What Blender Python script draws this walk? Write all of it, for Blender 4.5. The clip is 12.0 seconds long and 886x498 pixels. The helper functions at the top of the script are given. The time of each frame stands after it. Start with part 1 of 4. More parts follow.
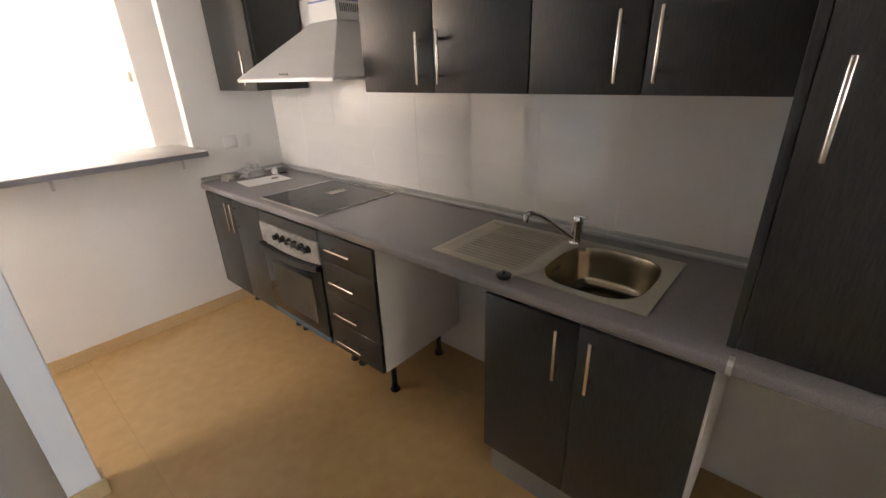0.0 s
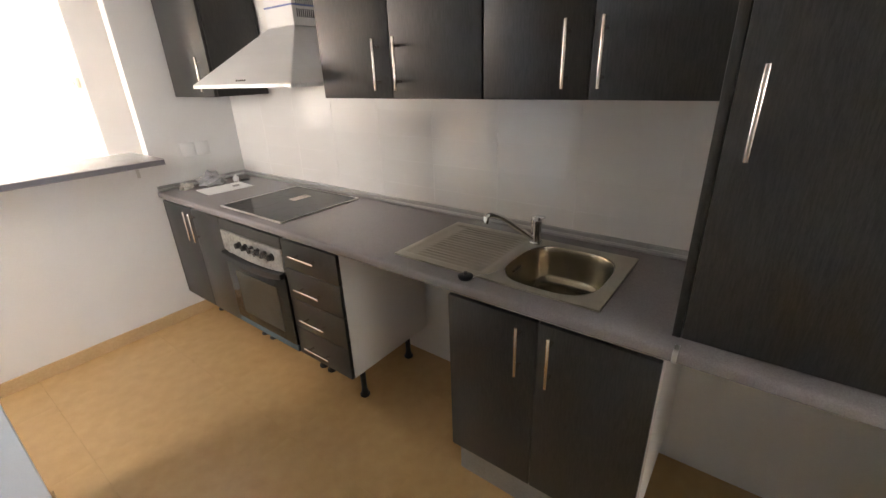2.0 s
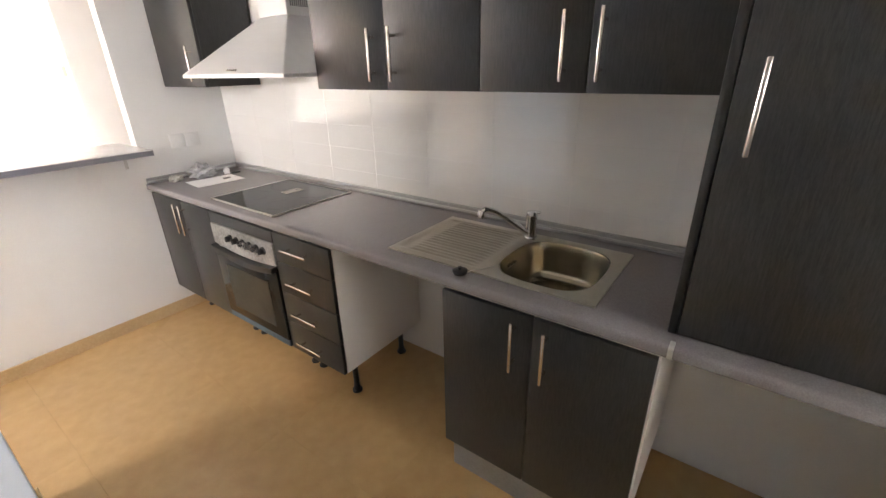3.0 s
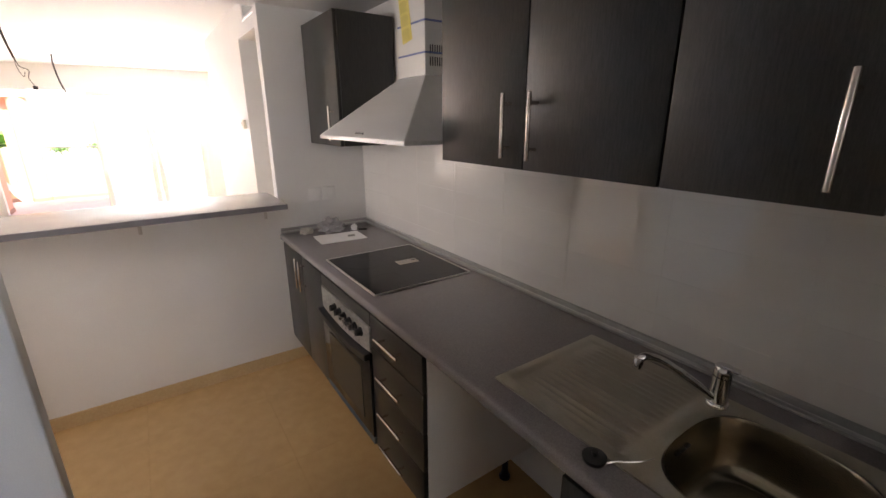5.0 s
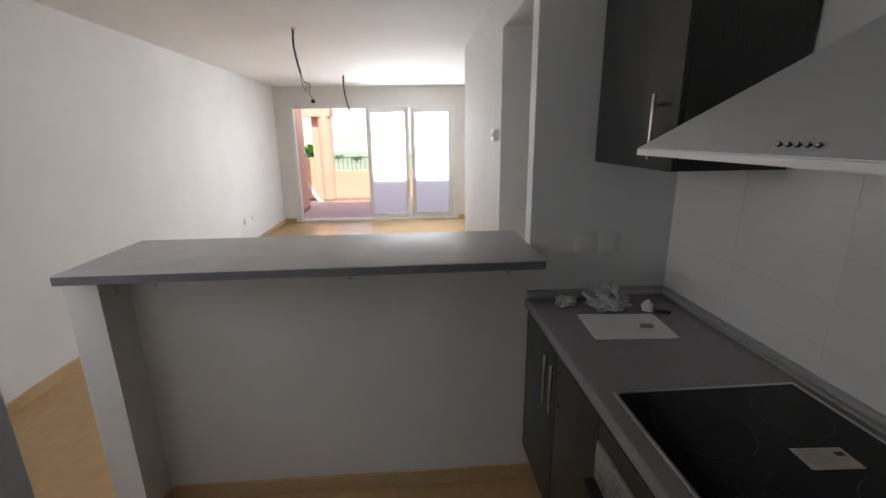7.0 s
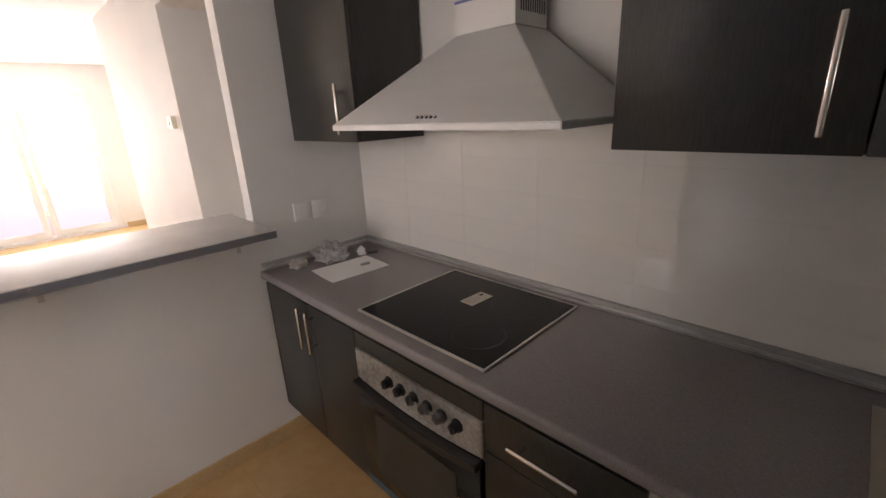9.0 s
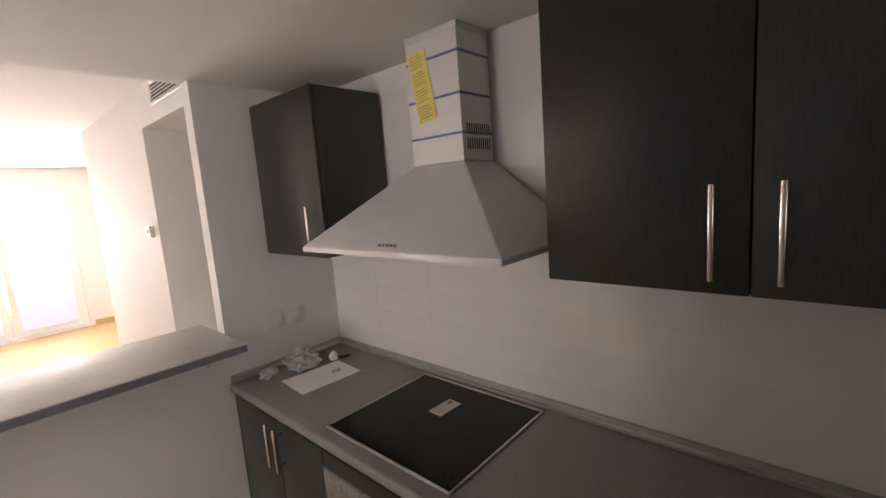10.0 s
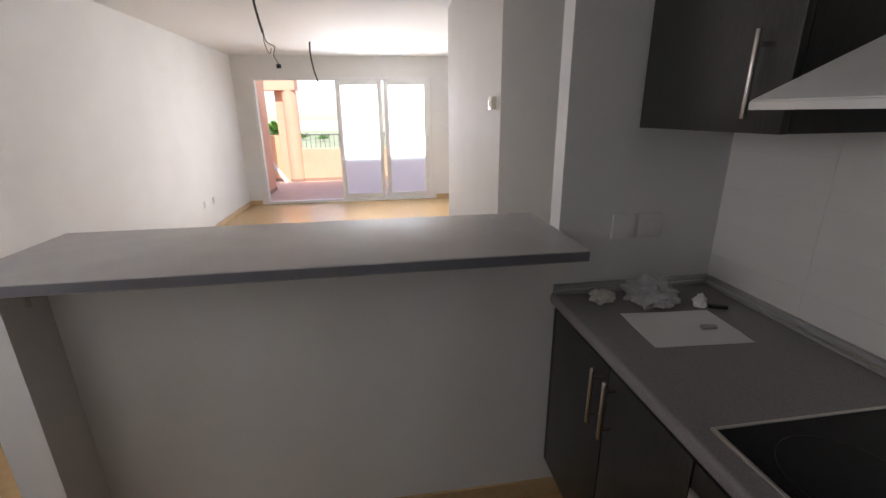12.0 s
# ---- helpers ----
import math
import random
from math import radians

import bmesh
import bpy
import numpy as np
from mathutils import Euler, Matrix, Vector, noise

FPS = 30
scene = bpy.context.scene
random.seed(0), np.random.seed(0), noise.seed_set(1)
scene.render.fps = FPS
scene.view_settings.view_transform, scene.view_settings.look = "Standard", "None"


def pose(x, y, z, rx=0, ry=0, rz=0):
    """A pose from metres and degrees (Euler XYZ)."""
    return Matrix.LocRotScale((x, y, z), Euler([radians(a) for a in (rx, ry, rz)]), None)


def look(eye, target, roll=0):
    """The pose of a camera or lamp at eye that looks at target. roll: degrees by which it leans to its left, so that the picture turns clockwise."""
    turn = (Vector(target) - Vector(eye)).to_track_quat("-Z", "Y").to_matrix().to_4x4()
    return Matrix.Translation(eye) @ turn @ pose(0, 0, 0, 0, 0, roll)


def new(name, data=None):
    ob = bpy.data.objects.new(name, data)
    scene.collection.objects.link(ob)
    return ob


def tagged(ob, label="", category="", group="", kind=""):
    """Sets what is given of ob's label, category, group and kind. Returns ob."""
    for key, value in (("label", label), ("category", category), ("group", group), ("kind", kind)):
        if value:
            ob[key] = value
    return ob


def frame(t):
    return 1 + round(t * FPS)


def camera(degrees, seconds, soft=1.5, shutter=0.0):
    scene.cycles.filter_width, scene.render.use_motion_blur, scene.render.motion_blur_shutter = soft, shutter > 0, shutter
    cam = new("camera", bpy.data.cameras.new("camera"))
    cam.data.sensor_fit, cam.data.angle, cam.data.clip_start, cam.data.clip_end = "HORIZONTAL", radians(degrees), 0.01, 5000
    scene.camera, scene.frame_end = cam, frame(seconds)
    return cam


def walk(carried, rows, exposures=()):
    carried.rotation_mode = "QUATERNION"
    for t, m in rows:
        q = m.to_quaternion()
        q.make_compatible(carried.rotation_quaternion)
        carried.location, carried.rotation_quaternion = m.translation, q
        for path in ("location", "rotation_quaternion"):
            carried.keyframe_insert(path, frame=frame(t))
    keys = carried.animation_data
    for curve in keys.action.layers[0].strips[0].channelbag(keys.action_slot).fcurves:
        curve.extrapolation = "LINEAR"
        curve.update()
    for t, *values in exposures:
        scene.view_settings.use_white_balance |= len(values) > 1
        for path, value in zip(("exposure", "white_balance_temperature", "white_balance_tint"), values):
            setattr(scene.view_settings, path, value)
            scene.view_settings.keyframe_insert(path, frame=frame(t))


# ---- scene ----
cam = camera(92.4, 12.0)
PATH = [
    (0, (3.035, -1.632, 1.543), (1.812, -0.253, 0.766), -1.9),
    (0.5, (3.071, -1.622, 1.543), (1.885, -0.212, 0.765), -1.9),
    (1, (3.093, -1.604, 1.549), (1.95, -0.157, 0.776), -2.7),
    (1.5, (3.077, -1.618, 1.555), (1.949, -0.157, 0.785), -2.4),
    (2, (3.076, -1.626, 1.55), (1.951, -0.161, 0.782), -2.1),
    (2.5, (3.096, -1.605, 1.537), (2.021, -0.109, 0.758), -1.8),
    (3, (3.063, -1.617, 1.539), (1.969, -0.14, 0.752), -1.3),
    (3.5, (2.992, -1.629, 1.548), (1.794, -0.217, 0.791), -1.2),
    (3.7, (2.963, -1.614, 1.552), (1.727, -0.215, 0.833), -1.1),
    (5.3, (2.672, -1.161, 1.607), (1.052, -0.127, 1.052), -0.2),
    (5.5, (2.583, -1.115, 1.584), (0.937, -0.107, 1.06), -0.2),
    (6, (2.337, -1.016, 1.578), (0.488, -0.451, 1.068), -0.9),
    (6.5, (2.01, -1.028, 1.56), (0.082, -0.893, 1.044), 0.0),
    (7, (1.659, -1.072, 1.567), (-0.269, -0.933, 1.051), -0.7),
    (7.5, (1.481, -1.102, 1.533), (-0.363, -0.534, 1.008), -0.6),
    (7.7, (1.5, -1.128, 1.524), (-0.147, -0.143, 0.961), -3.7),
    (9.3, (1.957, -1.305, 1.591), (0.625, 0.074, 1.022), -2.9),
    (9.5, (1.972, -1.298, 1.633), (0.638, 0.124, 1.19), -3.0),
    (10, (1.987, -1.288, 1.699), (0.657, 0.18, 1.422), -4.3),
    (10.5, (1.927, -1.275, 1.659), (0.605, 0.188, 1.326), -3.0),
    (11, (1.74, -1.272, 1.546), (0.376, 0.068, 0.961), -2.1),
    (11.5, (1.541, -1.238, 1.518), (-0.108, -0.267, 0.936), -2.2),
    (12, (1.328, -1.184, 1.514), (-0.557, -0.912, 0.905), -0.7),
]
EXPOSURES = [
    (0.0, 3.15, 7300, 21), (0.5, 3.25, 7300, 21), (1.0, 3.45, 7300, 21), (1.5, 3.6, 7200, 20), (2.0, 3.45, 7100, 19), (2.5, 3.4, 7100, 18), (3.0, 3.75, 6850, 19), (3.5, 3.15, 6750, 18), (3.7, 3.0, 6800, 19), (5.5, 2.1, 7200, 24), (6.0, 1.65, 7000, 21), (6.5, 1.25, 6350, 18), (7.0, 1.05, 6250, 15), (7.5, 0.88, 6450, 18),
    (9.3, 2.28, 7300, 25), (10.0, 2.12, 7300, 25), (10.8, 2.08, 7300, 25), (11.5, 1.46, 7200, 25), (12.0, 1.08, 6450, 18),
]
walk(cam, [(t, look(eye, target, roll)) for t, eye, target, roll in PATH], EXPOSURES)

# ---- light ----
world = bpy.data.worlds.new("sky")
scene.world = world
world.use_nodes = True
wn = world.node_tree.nodes
wn.clear()
w_out, w_bg, w_sky = wn.new("ShaderNodeOutputWorld"), wn.new("ShaderNodeBackground"), wn.new("ShaderNodeTexSky")
w_sky.sky_type, w_sky.sun_disc = "NISHITA", False
w_sky.sun_elevation, w_sky.sun_rotation = radians(50), radians(81)
w_bg.inputs["Strength"].default_value = 0.15
world.node_tree.links.new(w_sky.outputs[0], w_bg.inputs["Color"])
world.node_tree.links.new(w_bg.outputs[0], w_out.inputs["Surface"])

sun = new("sun", bpy.data.lights.new("sun", "SUN"))
sun.data.energy, sun.data.angle, sun.data.color = 3.2, radians(0.5), (1.0, 0.95, 0.86)
sun.matrix_world = look((0, 0, 0), (-0.635, -0.10, -0.766))


def area(name, at, to, wide, high, watts, color, spread=180):
    ob = new(name, bpy.data.lights.new(name, "AREA"))
    ob.data.shape, ob.data.size, ob.data.size_y = "RECTANGLE", wide, high
    ob.data.energy, ob.data.color, ob.data.spread = watts, color, radians(spread)
    ob.matrix_world = look(at, to)
    return ob


# daylight in the glazed leaves of the terrace door and in the unseen hall window
area("daylight_leaf_a", (-6.56, -1.45, 1.42), (0, -1.45, 1.3), 0.60, 1.24, 12.0, (0.93, 0.975, 1.0), 125)
area("daylight_leaf_b", (-6.56, -0.66, 1.42), (0, -0.66, 1.3), 0.60, 1.24, 12.0, (0.93, 0.975, 1.0), 125)
# fill lamp in an added, unseen south window, brightens tiles and floor
area("fill_light_south", (0.65, -3.54, 1.7), (0.65, 0, 1.2), 0.74, 0.8, 2.2, (1.0, 0.975, 0.95), 130)
area("daylight_hall", (4.25, -2.55, 1.5), (1, -2.45, 1.3), 1.1, 1.2, 3.5, (0.50, 0.72, 1.0))

# ---- materials ----


def material(name, color, rough=0.5, metal=0.0, color2=None, scale=8.0, stretch=(1, 1, 1), bump=0.0, fine=120.0,
             rough_var=0.0, spec=0.5, coat=0.0, detail=4.0, per_piece=0.0, low=0.35, high=0.65):
    m = bpy.data.materials.new(name)
    m.use_nodes = True
    n, l = m.node_tree.nodes, m.node_tree.links
    p = n["Principled BSDF"]
    p.inputs["Roughness"].default_value, p.inputs["Metallic"].default_value = rough, metal
    p.inputs["Specular IOR Level"].default_value = spec
    p.inputs["Coat Weight"].default_value = coat
    p.inputs["Coat Roughness"].default_value = 0.08
    p.inputs["Base Color"].default_value = (*color, 1)
    tc, mp = n.new("ShaderNodeTexCoord"), n.new("ShaderNodeMapping")
    mp.inputs["Scale"].default_value = stretch
    l.new(tc.outputs["Object"], mp.inputs["Vector"])
    big, small = n.new("ShaderNodeTexNoise"), n.new("ShaderNodeTexNoise")
    for tex, s in ((big, scale), (small, fine)):
        tex.inputs["Scale"].default_value, tex.inputs["Detail"].default_value = s, detail
        l.new(mp.outputs["Vector"], tex.inputs["Vector"])
    if color2:
        both = n.new("ShaderNodeMath")
        both.operation = "MULTIPLY_ADD"
        both.inputs[1].default_value = 0.5
        half = n.new("ShaderNodeMath")
        half.operation = "MULTIPLY"
        half.inputs[1].default_value = 0.5
        l.new(big.outputs[0], both.inputs[0])
        l.new(small.outputs[0], half.inputs[0])
        l.new(half.outputs[0], both.inputs[2])
        ramp = n.new("ShaderNodeValToRGB")
        ramp.color_ramp.elements[0].position, ramp.color_ramp.elements[1].position = low, high
        ramp.color_ramp.elements[0].color, ramp.color_ramp.elements[1].color = (*color, 1), (*color2, 1)
        l.new(both.outputs[0], ramp.inputs[0])
        last = ramp.outputs[0]
        if per_piece:
            info, hsv, rng = n.new("ShaderNodeObjectInfo"), n.new("ShaderNodeHueSaturation"), n.new("ShaderNodeMapRange")
            rng.inputs["To Min"].default_value, rng.inputs["To Max"].default_value = 1 - per_piece, 1 + per_piece
            l.new(info.outputs["Random"], rng.inputs["Value"])
            l.new(rng.outputs[0], hsv.inputs["Value"])
            l.new(last, hsv.inputs["Color"])
            last = hsv.outputs[0]
        l.new(last, p.inputs["Base Color"])
    if rough_var:
        rr = n.new("ShaderNodeMapRange")
        rr.inputs["To Min"].default_value, rr.inputs["To Max"].default_value = max(rough - rough_var, 0.02), rough + rough_var
        l.new(big.outputs[0], rr.inputs["Value"])
        l.new(rr.outputs[0], p.inputs["Roughness"])
    if bump:
        b = n.new("ShaderNodeBump")
        b.inputs["Strength"].default_value, b.inputs["Distance"].default_value = 1.0, bump
        l.new(small.outputs[0], b.inputs["Height"])
        l.new(b.outputs[0], p.inputs["Normal"])
    return m


PAINT = material("wall_paint", (0.74, 0.73, 0.71), 0.75, color2=(0.80, 0.79, 0.77), scale=2.2, fine=260, bump=0.0006)
CEIL = material("ceiling_paint", (0.76, 0.75, 0.73), 0.85, color2=(0.81, 0.80, 0.78), scale=1.5, fine=200, bump=0.0005)
TILE = material("white_glazed_tile", (0.80, 0.78, 0.74), 0.025, color2=(0.83, 0.81, 0.77), scale=3, fine=9, bump=0.00003, rough_var=0.008, spec=1.0, per_piece=0.006)
GROUT = material("tile_grout", (0.74, 0.72, 0.68), 0.6, color2=(0.80, 0.78, 0.74), scale=20, bump=0.0004)
STONE = material("beige_stone_tile", (0.462, 0.290, 0.128), 0.22, color2=(0.548, 0.358, 0.168), scale=14, fine=310, rough_var=0.05, detail=5, per_piece=0.008, bump=0.0001)
STONE_BASE = material("beige_stone_baseboard", (0.53, 0.36, 0.18), 0.32, color2=(0.61, 0.44, 0.24), scale=6, fine=80, detail=8)
# lawn green paled in the colour to stand in for outdoor glare
LAWN = material("glare_paled_lawn", (0.30, 0.34, 0.19), 0.95, color2=(0.40, 0.42, 0.27), scale=0.3, fine=4)
SKIRT = material("brown_terrace_skirting", (0.30, 0.19, 0.13), 0.6, color2=(0.36, 0.24, 0.17), scale=8)
JOINT = material("floor_joint", (0.47, 0.305, 0.14), 0.4, color2=(0.53, 0.35, 0.165), scale=20)
WENGE = material("wenge_laminate", (0.0145, 0.0147, 0.0140), 0.34, color2=(0.039, 0.0388, 0.0364), scale=16, stretch=(14, 14, 1.3), fine=90, bump=0.00012, rough_var=0.06, low=0.38, high=0.62, spec=0.6)
WENGE_H = material("wenge_laminate_edge", (0.018, 0.016, 0.015), 0.4, color2=(0.040, 0.035, 0.033), scale=30, fine=160)
MELAMINE = material("white_melamine", (0.72, 0.68, 0.64), 0.4, color2=(0.77, 0.73, 0.69), scale=3, fine=220, bump=0.0001)
WORKTOP = material("grey_laminate_worktop", (0.225, 0.206, 0.209), 0.22, color2=(0.300, 0.276, 0.279), scale=240, fine=520, detail=3.0, rough_var=0.05, low=0.36, high=0.64)
# smudged worktop laminate, colour lightened to stand in for living room light and sheen
BAR_TOP_LIT = material("smudged_laminate_lit", (0.43, 0.415, 0.415), 0.20, color2=(0.50, 0.482, 0.482), scale=7, fine=300, detail=3.0, rough_var=0.10, spec=1.0)
EDGE = material("blue_grey_edge_band", (0.165, 0.163, 0.185), 0.28, color2=(0.195, 0.193, 0.215), scale=14, fine=300)
TRIM = material("grey_plastic_upstand", (0.34, 0.335, 0.325), 0.32, color2=(0.40, 0.395, 0.385), scale=25, fine=300, rough_var=0.06)
ALU = material("brushed_aluminium_trim", (0.62, 0.62, 0.60), 0.28, 0.9, color2=(0.70, 0.70, 0.68), scale=30, stretch=(0.3, 6, 6))
STEEL = material("brushed_steel", (0.55, 0.53, 0.49), 0.30, 1.0, color2=(0.64, 0.62, 0.58), scale=14, stretch=(0.5, 12, 12), fine=120, rough_var=0.08, bump=0.00006)
PANEL = material("smeared_panel_steel", (0.22, 0.215, 0.20), 0.45, 0.6, color2=(0.50, 0.485, 0.455), scale=9, fine=70, rough_var=0.14, detail=7, bump=0.0001)
HOOD = material("satin_hood_steel", (0.66, 0.66, 0.65), 0.42, 0.3, color2=(0.72, 0.72, 0.71), scale=6, stretch=(0.4, 4, 4), fine=150, rough_var=0.06)
SINK = material("linen_steel", (0.43, 0.395, 0.325), 0.36, 0.7, color2=(0.49, 0.45, 0.375), scale=25, fine=260, rough_var=0.06, bump=0.00005)
BOWL = material("polished_bowl_steel", (0.38, 0.335, 0.255), 0.22, 1.0, color2=(0.46, 0.41, 0.32), scale=10, fine=150, rough_var=0.06)
HANDLE = material("satin_nickel", (0.66, 0.60, 0.55), 0.27, 1.0, color2=(0.72, 0.66, 0.61), scale=40, fine=300)
CHROME = material("chrome", (0.72, 0.72, 0.72), 0.06, 1.0, color2=(0.78, 0.78, 0.78), scale=10)
BLACK_GLASS = material("black_ceramic_glass", (0.006, 0.006, 0.007), 0.12, color2=(0.011, 0.011, 0.012), scale=7, fine=200, rough_var=0.05, spec=0.16)
OVEN_GLASS = material("smoked_oven_glass", (0.010, 0.012, 0.012), 0.12, color2=(0.018, 0.020, 0.020), scale=6, rough_var=0.04, spec=0.25)
OVEN_PANE = material("oven_inner_window", (0.040, 0.038, 0.030), 0.2, color2=(0.060, 0.056, 0.045), scale=8, rough_var=0.04, spec=0.2)
BLUE_FILM = material("blue_protective_film", (0.035, 0.070, 0.10), 0.3, color2=(0.06, 0.11, 0.15), scale=14, fine=90, bump=0.0006)
BLACK_PLASTIC = material("black_plastic", (0.010, 0.010, 0.011), 0.38, color2=(0.018, 0.018, 0.019), scale=30, fine=300, bump=0.0001)
GREY_PRINT = material("grey_print", (0.026, 0.026, 0.026), 0.25, color2=(0.038, 0.038, 0.038))
PAPER = material("white_paper", (0.78, 0.77, 0.75), 0.8, color2=(0.83, 0.82, 0.80), scale=15, fine=300, bump=0.0001)
YELLOW = material("yellow_paper_label", (0.72, 0.62, 0.16), 0.6, color2=(0.78, 0.68, 0.22), scale=14)
OLIVE = material("label_print", (0.36, 0.31, 0.08), 0.7, color2=(0.42, 0.37, 0.11), scale=40)
BLUE_TAPE = material("blue_strapping", (0.10, 0.14, 0.34), 0.4, color2=(0.16, 0.21, 0.44), scale=60)
PLASTIC_W = material("white_plastic", (0.72, 0.71, 0.69), 0.35, color2=(0.76, 0.75, 0.73), scale=10)
CREAM = material("cream_plastic", (0.74, 0.70, 0.58), 0.4, color2=(0.78, 0.74, 0.63), scale=10)
LACQUER = material("white_lacquered_aluminium", (0.78, 0.78, 0.77), 0.35, color2=(0.82, 0.82, 0.81), scale=5)
CABLE = material("dark_cable_sheath", (0.025, 0.024, 0.024), 0.5, color2=(0.05, 0.048, 0.048), scale=40)
COPPER_WIRE = material("grey_wire", (0.12, 0.11, 0.11), 0.45, color2=(0.18, 0.17, 0.17), scale=40)
ORANGE = material("salmon_render", (0.72, 0.41, 0.27), 0.9, color2=(0.78, 0.47, 0.32), scale=3, fine=150, bump=0.002)
OCHRE = material("ochre_render", (0.70, 0.41, 0.24), 0.9, color2=(0.77, 0.47, 0.29), scale=3, fine=150, bump=0.002)
TERRACE = material("pink_terrace_tile", (0.60, 0.46, 0.39), 0.6, color2=(0.68, 0.53, 0.46), scale=5, fine=60)
IRON = material("grey_painted_iron", (0.10, 0.10, 0.10), 0.5, color2=(0.14, 0.14, 0.14), scale=30)
LEAF = material("green_leaf", (0.11, 0.24, 0.045), 0.4, color2=(0.17, 0.33, 0.08), scale=9)
EARTH = material("dry_ground", (0.46, 0.44, 0.38), 0.95, color2=(0.54, 0.52, 0.46), scale=0.4, fine=3)
PLINTH = material("grey_plinth_laminate", (0.30, 0.29, 0.27), 0.4, color2=(0.36, 0.35, 0.33), scale=5, fine=100)
STICKER = material("tan_paper_sticker", (0.50, 0.43, 0.36), 0.6, color2=(0.60, 0.53, 0.45), scale=60, fine=300)
GRIME = material("crumpled_wrapper", (0.52, 0.49, 0.42), 0.6, color2=(0.72, 0.70, 0.64), scale=30, fine=120)


def glassy(name, tint, rough, body):
    m = bpy.data.materials.new(name)
    m.use_nodes = True
    n, l = m.node_tree.nodes, m.node_tree.links
    p = n["Principled BSDF"]
    p.inputs["Base Color"].default_value = (*tint, 1)
    p.inputs["Roughness"].default_value = rough
    p.inputs["IOR"].default_value = 1.2
    p.inputs["Transmission Weight"].default_value = 1.0 - body
    return m


FILM = glassy("torn_clear_film", (0.98, 0.98, 0.98), 0.12, 0.06)
FROST = glassy("filmed_glass", (0.94, 0.97, 0.97), 0.5, 0.0)
fn, fl = FROST.node_tree.nodes, FROST.node_tree.links
f_mix, f_tr = fn.new("ShaderNodeMixShader"), fn.new("ShaderNodeBsdfTranslucent")
f_tr.inputs["Color"].default_value = (0.93, 0.96, 0.95, 1)
f_mix.inputs[0].default_value = 0.9
fl.new(fn["Principled BSDF"].outputs[0], f_mix.inputs[1])
fl.new(f_tr.outputs[0], f_mix.inputs[2])
fl.new(f_mix.outputs[0], fn["Material Output"].inputs["Surface"])
PLASTIC_FILM = glassy("thin_clear_plastic", (0.94, 0.94, 0.94), 0.15, 0.4)

# ---- building blocks ----
ORIGIN = {}


def box(x0, x1, y0, y1, z0, z1, bevel=0.0, seg=1, bm=None):
    bm = bm or bmesh.new()
    got = bmesh.ops.create_cube(bm, size=1.0)["verts"]
    for v in got:
        v.co = Vector(((x0 + x1) / 2 + v.co.x * (x1 - x0), (y0 + y1) / 2 + v.co.y * (y1 - y0), (z0 + z1) / 2 + v.co.z * (z1 - z0)))
    if bevel:
        edges = list({e for v in got for e in v.link_edges})
        bmesh.ops.bevel(bm, geom=edges, offset=bevel, segments=seg, affect="EDGES", profile=0.5)
    return bm


def rod(a, b, r0, r1=None, seg=16, bm=None, bevel=0.0):
    bm = bm or bmesh.new()
    a, b = Vector(a), Vector(b)
    m = Matrix.Translation((a + b) / 2) @ (b - a).to_track_quat("Z", "Y").to_matrix().to_4x4()
    got = bmesh.ops.create_cone(bm, cap_ends=True, segments=seg, radius1=r0, radius2=r0 if r1 is None else r1, depth=(b - a).length, matrix=m)["verts"]
    if bevel:
        rim = [e for e in {e for v in got for e in v.link_edges} if any(len(f.verts) > 4 for f in e.link_faces)]
        bmesh.ops.bevel(bm, geom=rim, offset=bevel, segments=2, affect="EDGES", profile=0.5)
    return bm


def tube(points, radius, seg=10, bm=None):
    bm = bm or bmesh.new()
    pts = [Vector(p) for p in points]
    rings = []
    for i, p in enumerate(pts):
        d = (pts[min(i + 1, len(pts) - 1)] - pts[max(i - 1, 0)]).normalized()
        side = d.cross(Vector((0.13, 0.31, 0.94))).normalized()
        up = side.cross(d)
        r = radius[i] if isinstance(radius, (list, tuple)) else radius
        rings.append([bm.verts.new(p + r * (math.cos(k * math.tau / seg) * side + math.sin(k * math.tau / seg) * up)) for k in range(seg)])
    for a, b in zip(rings, rings[1:]):
        for k in range(seg):
            bm.faces.new((a[k], a[(k + 1) % seg], b[(k + 1) % seg], b[k]))
    bm.faces.new(rings[0][::-1])
    bm.faces.new(rings[-1])
    return bm


def smooth_line(points, steps=8):
    """A Catmull-Rom curve through points."""
    p = [Vector(q) for q in points]
    p = [2 * p[0] - p[1], *p, 2 * p[-1] - p[-2]]
    out = []
    for a, b, c, d in zip(p, p[1:], p[2:], p[3:]):
        for s in range(steps):
            t = s / steps
            out.append(0.5 * (2 * b + (c - a) * t + (2 * a - 5 * b + 4 * c - d) * t * t + (3 * b - a - 3 * c + d) * t ** 3))
    return out + [p[-2]]


def extrude_profile(profile, axis, a, b, bm=None):
    """A closed outline of (u, z) drawn along axis x (u is y) or y (u is x), from a to b."""
    bm = bm or bmesh.new()
    at = (lambda s, u, z: (s, u, z)) if axis == "x" else (lambda s, u, z: (u, s, z))
    ends = [[bm.verts.new(at(s, u, z)) for u, z in profile] for s in (a, b)]
    n = len(profile)
    for k in range(n):
        bm.faces.new((ends[0][k], ends[0][(k + 1) % n], ends[1][(k + 1) % n], ends[1][k]))
    bm.faces.new(ends[0][::-1])
    bm.faces.new(ends[1])
    bmesh.ops.recalc_face_normals(bm, faces=bm.faces)
    return bm


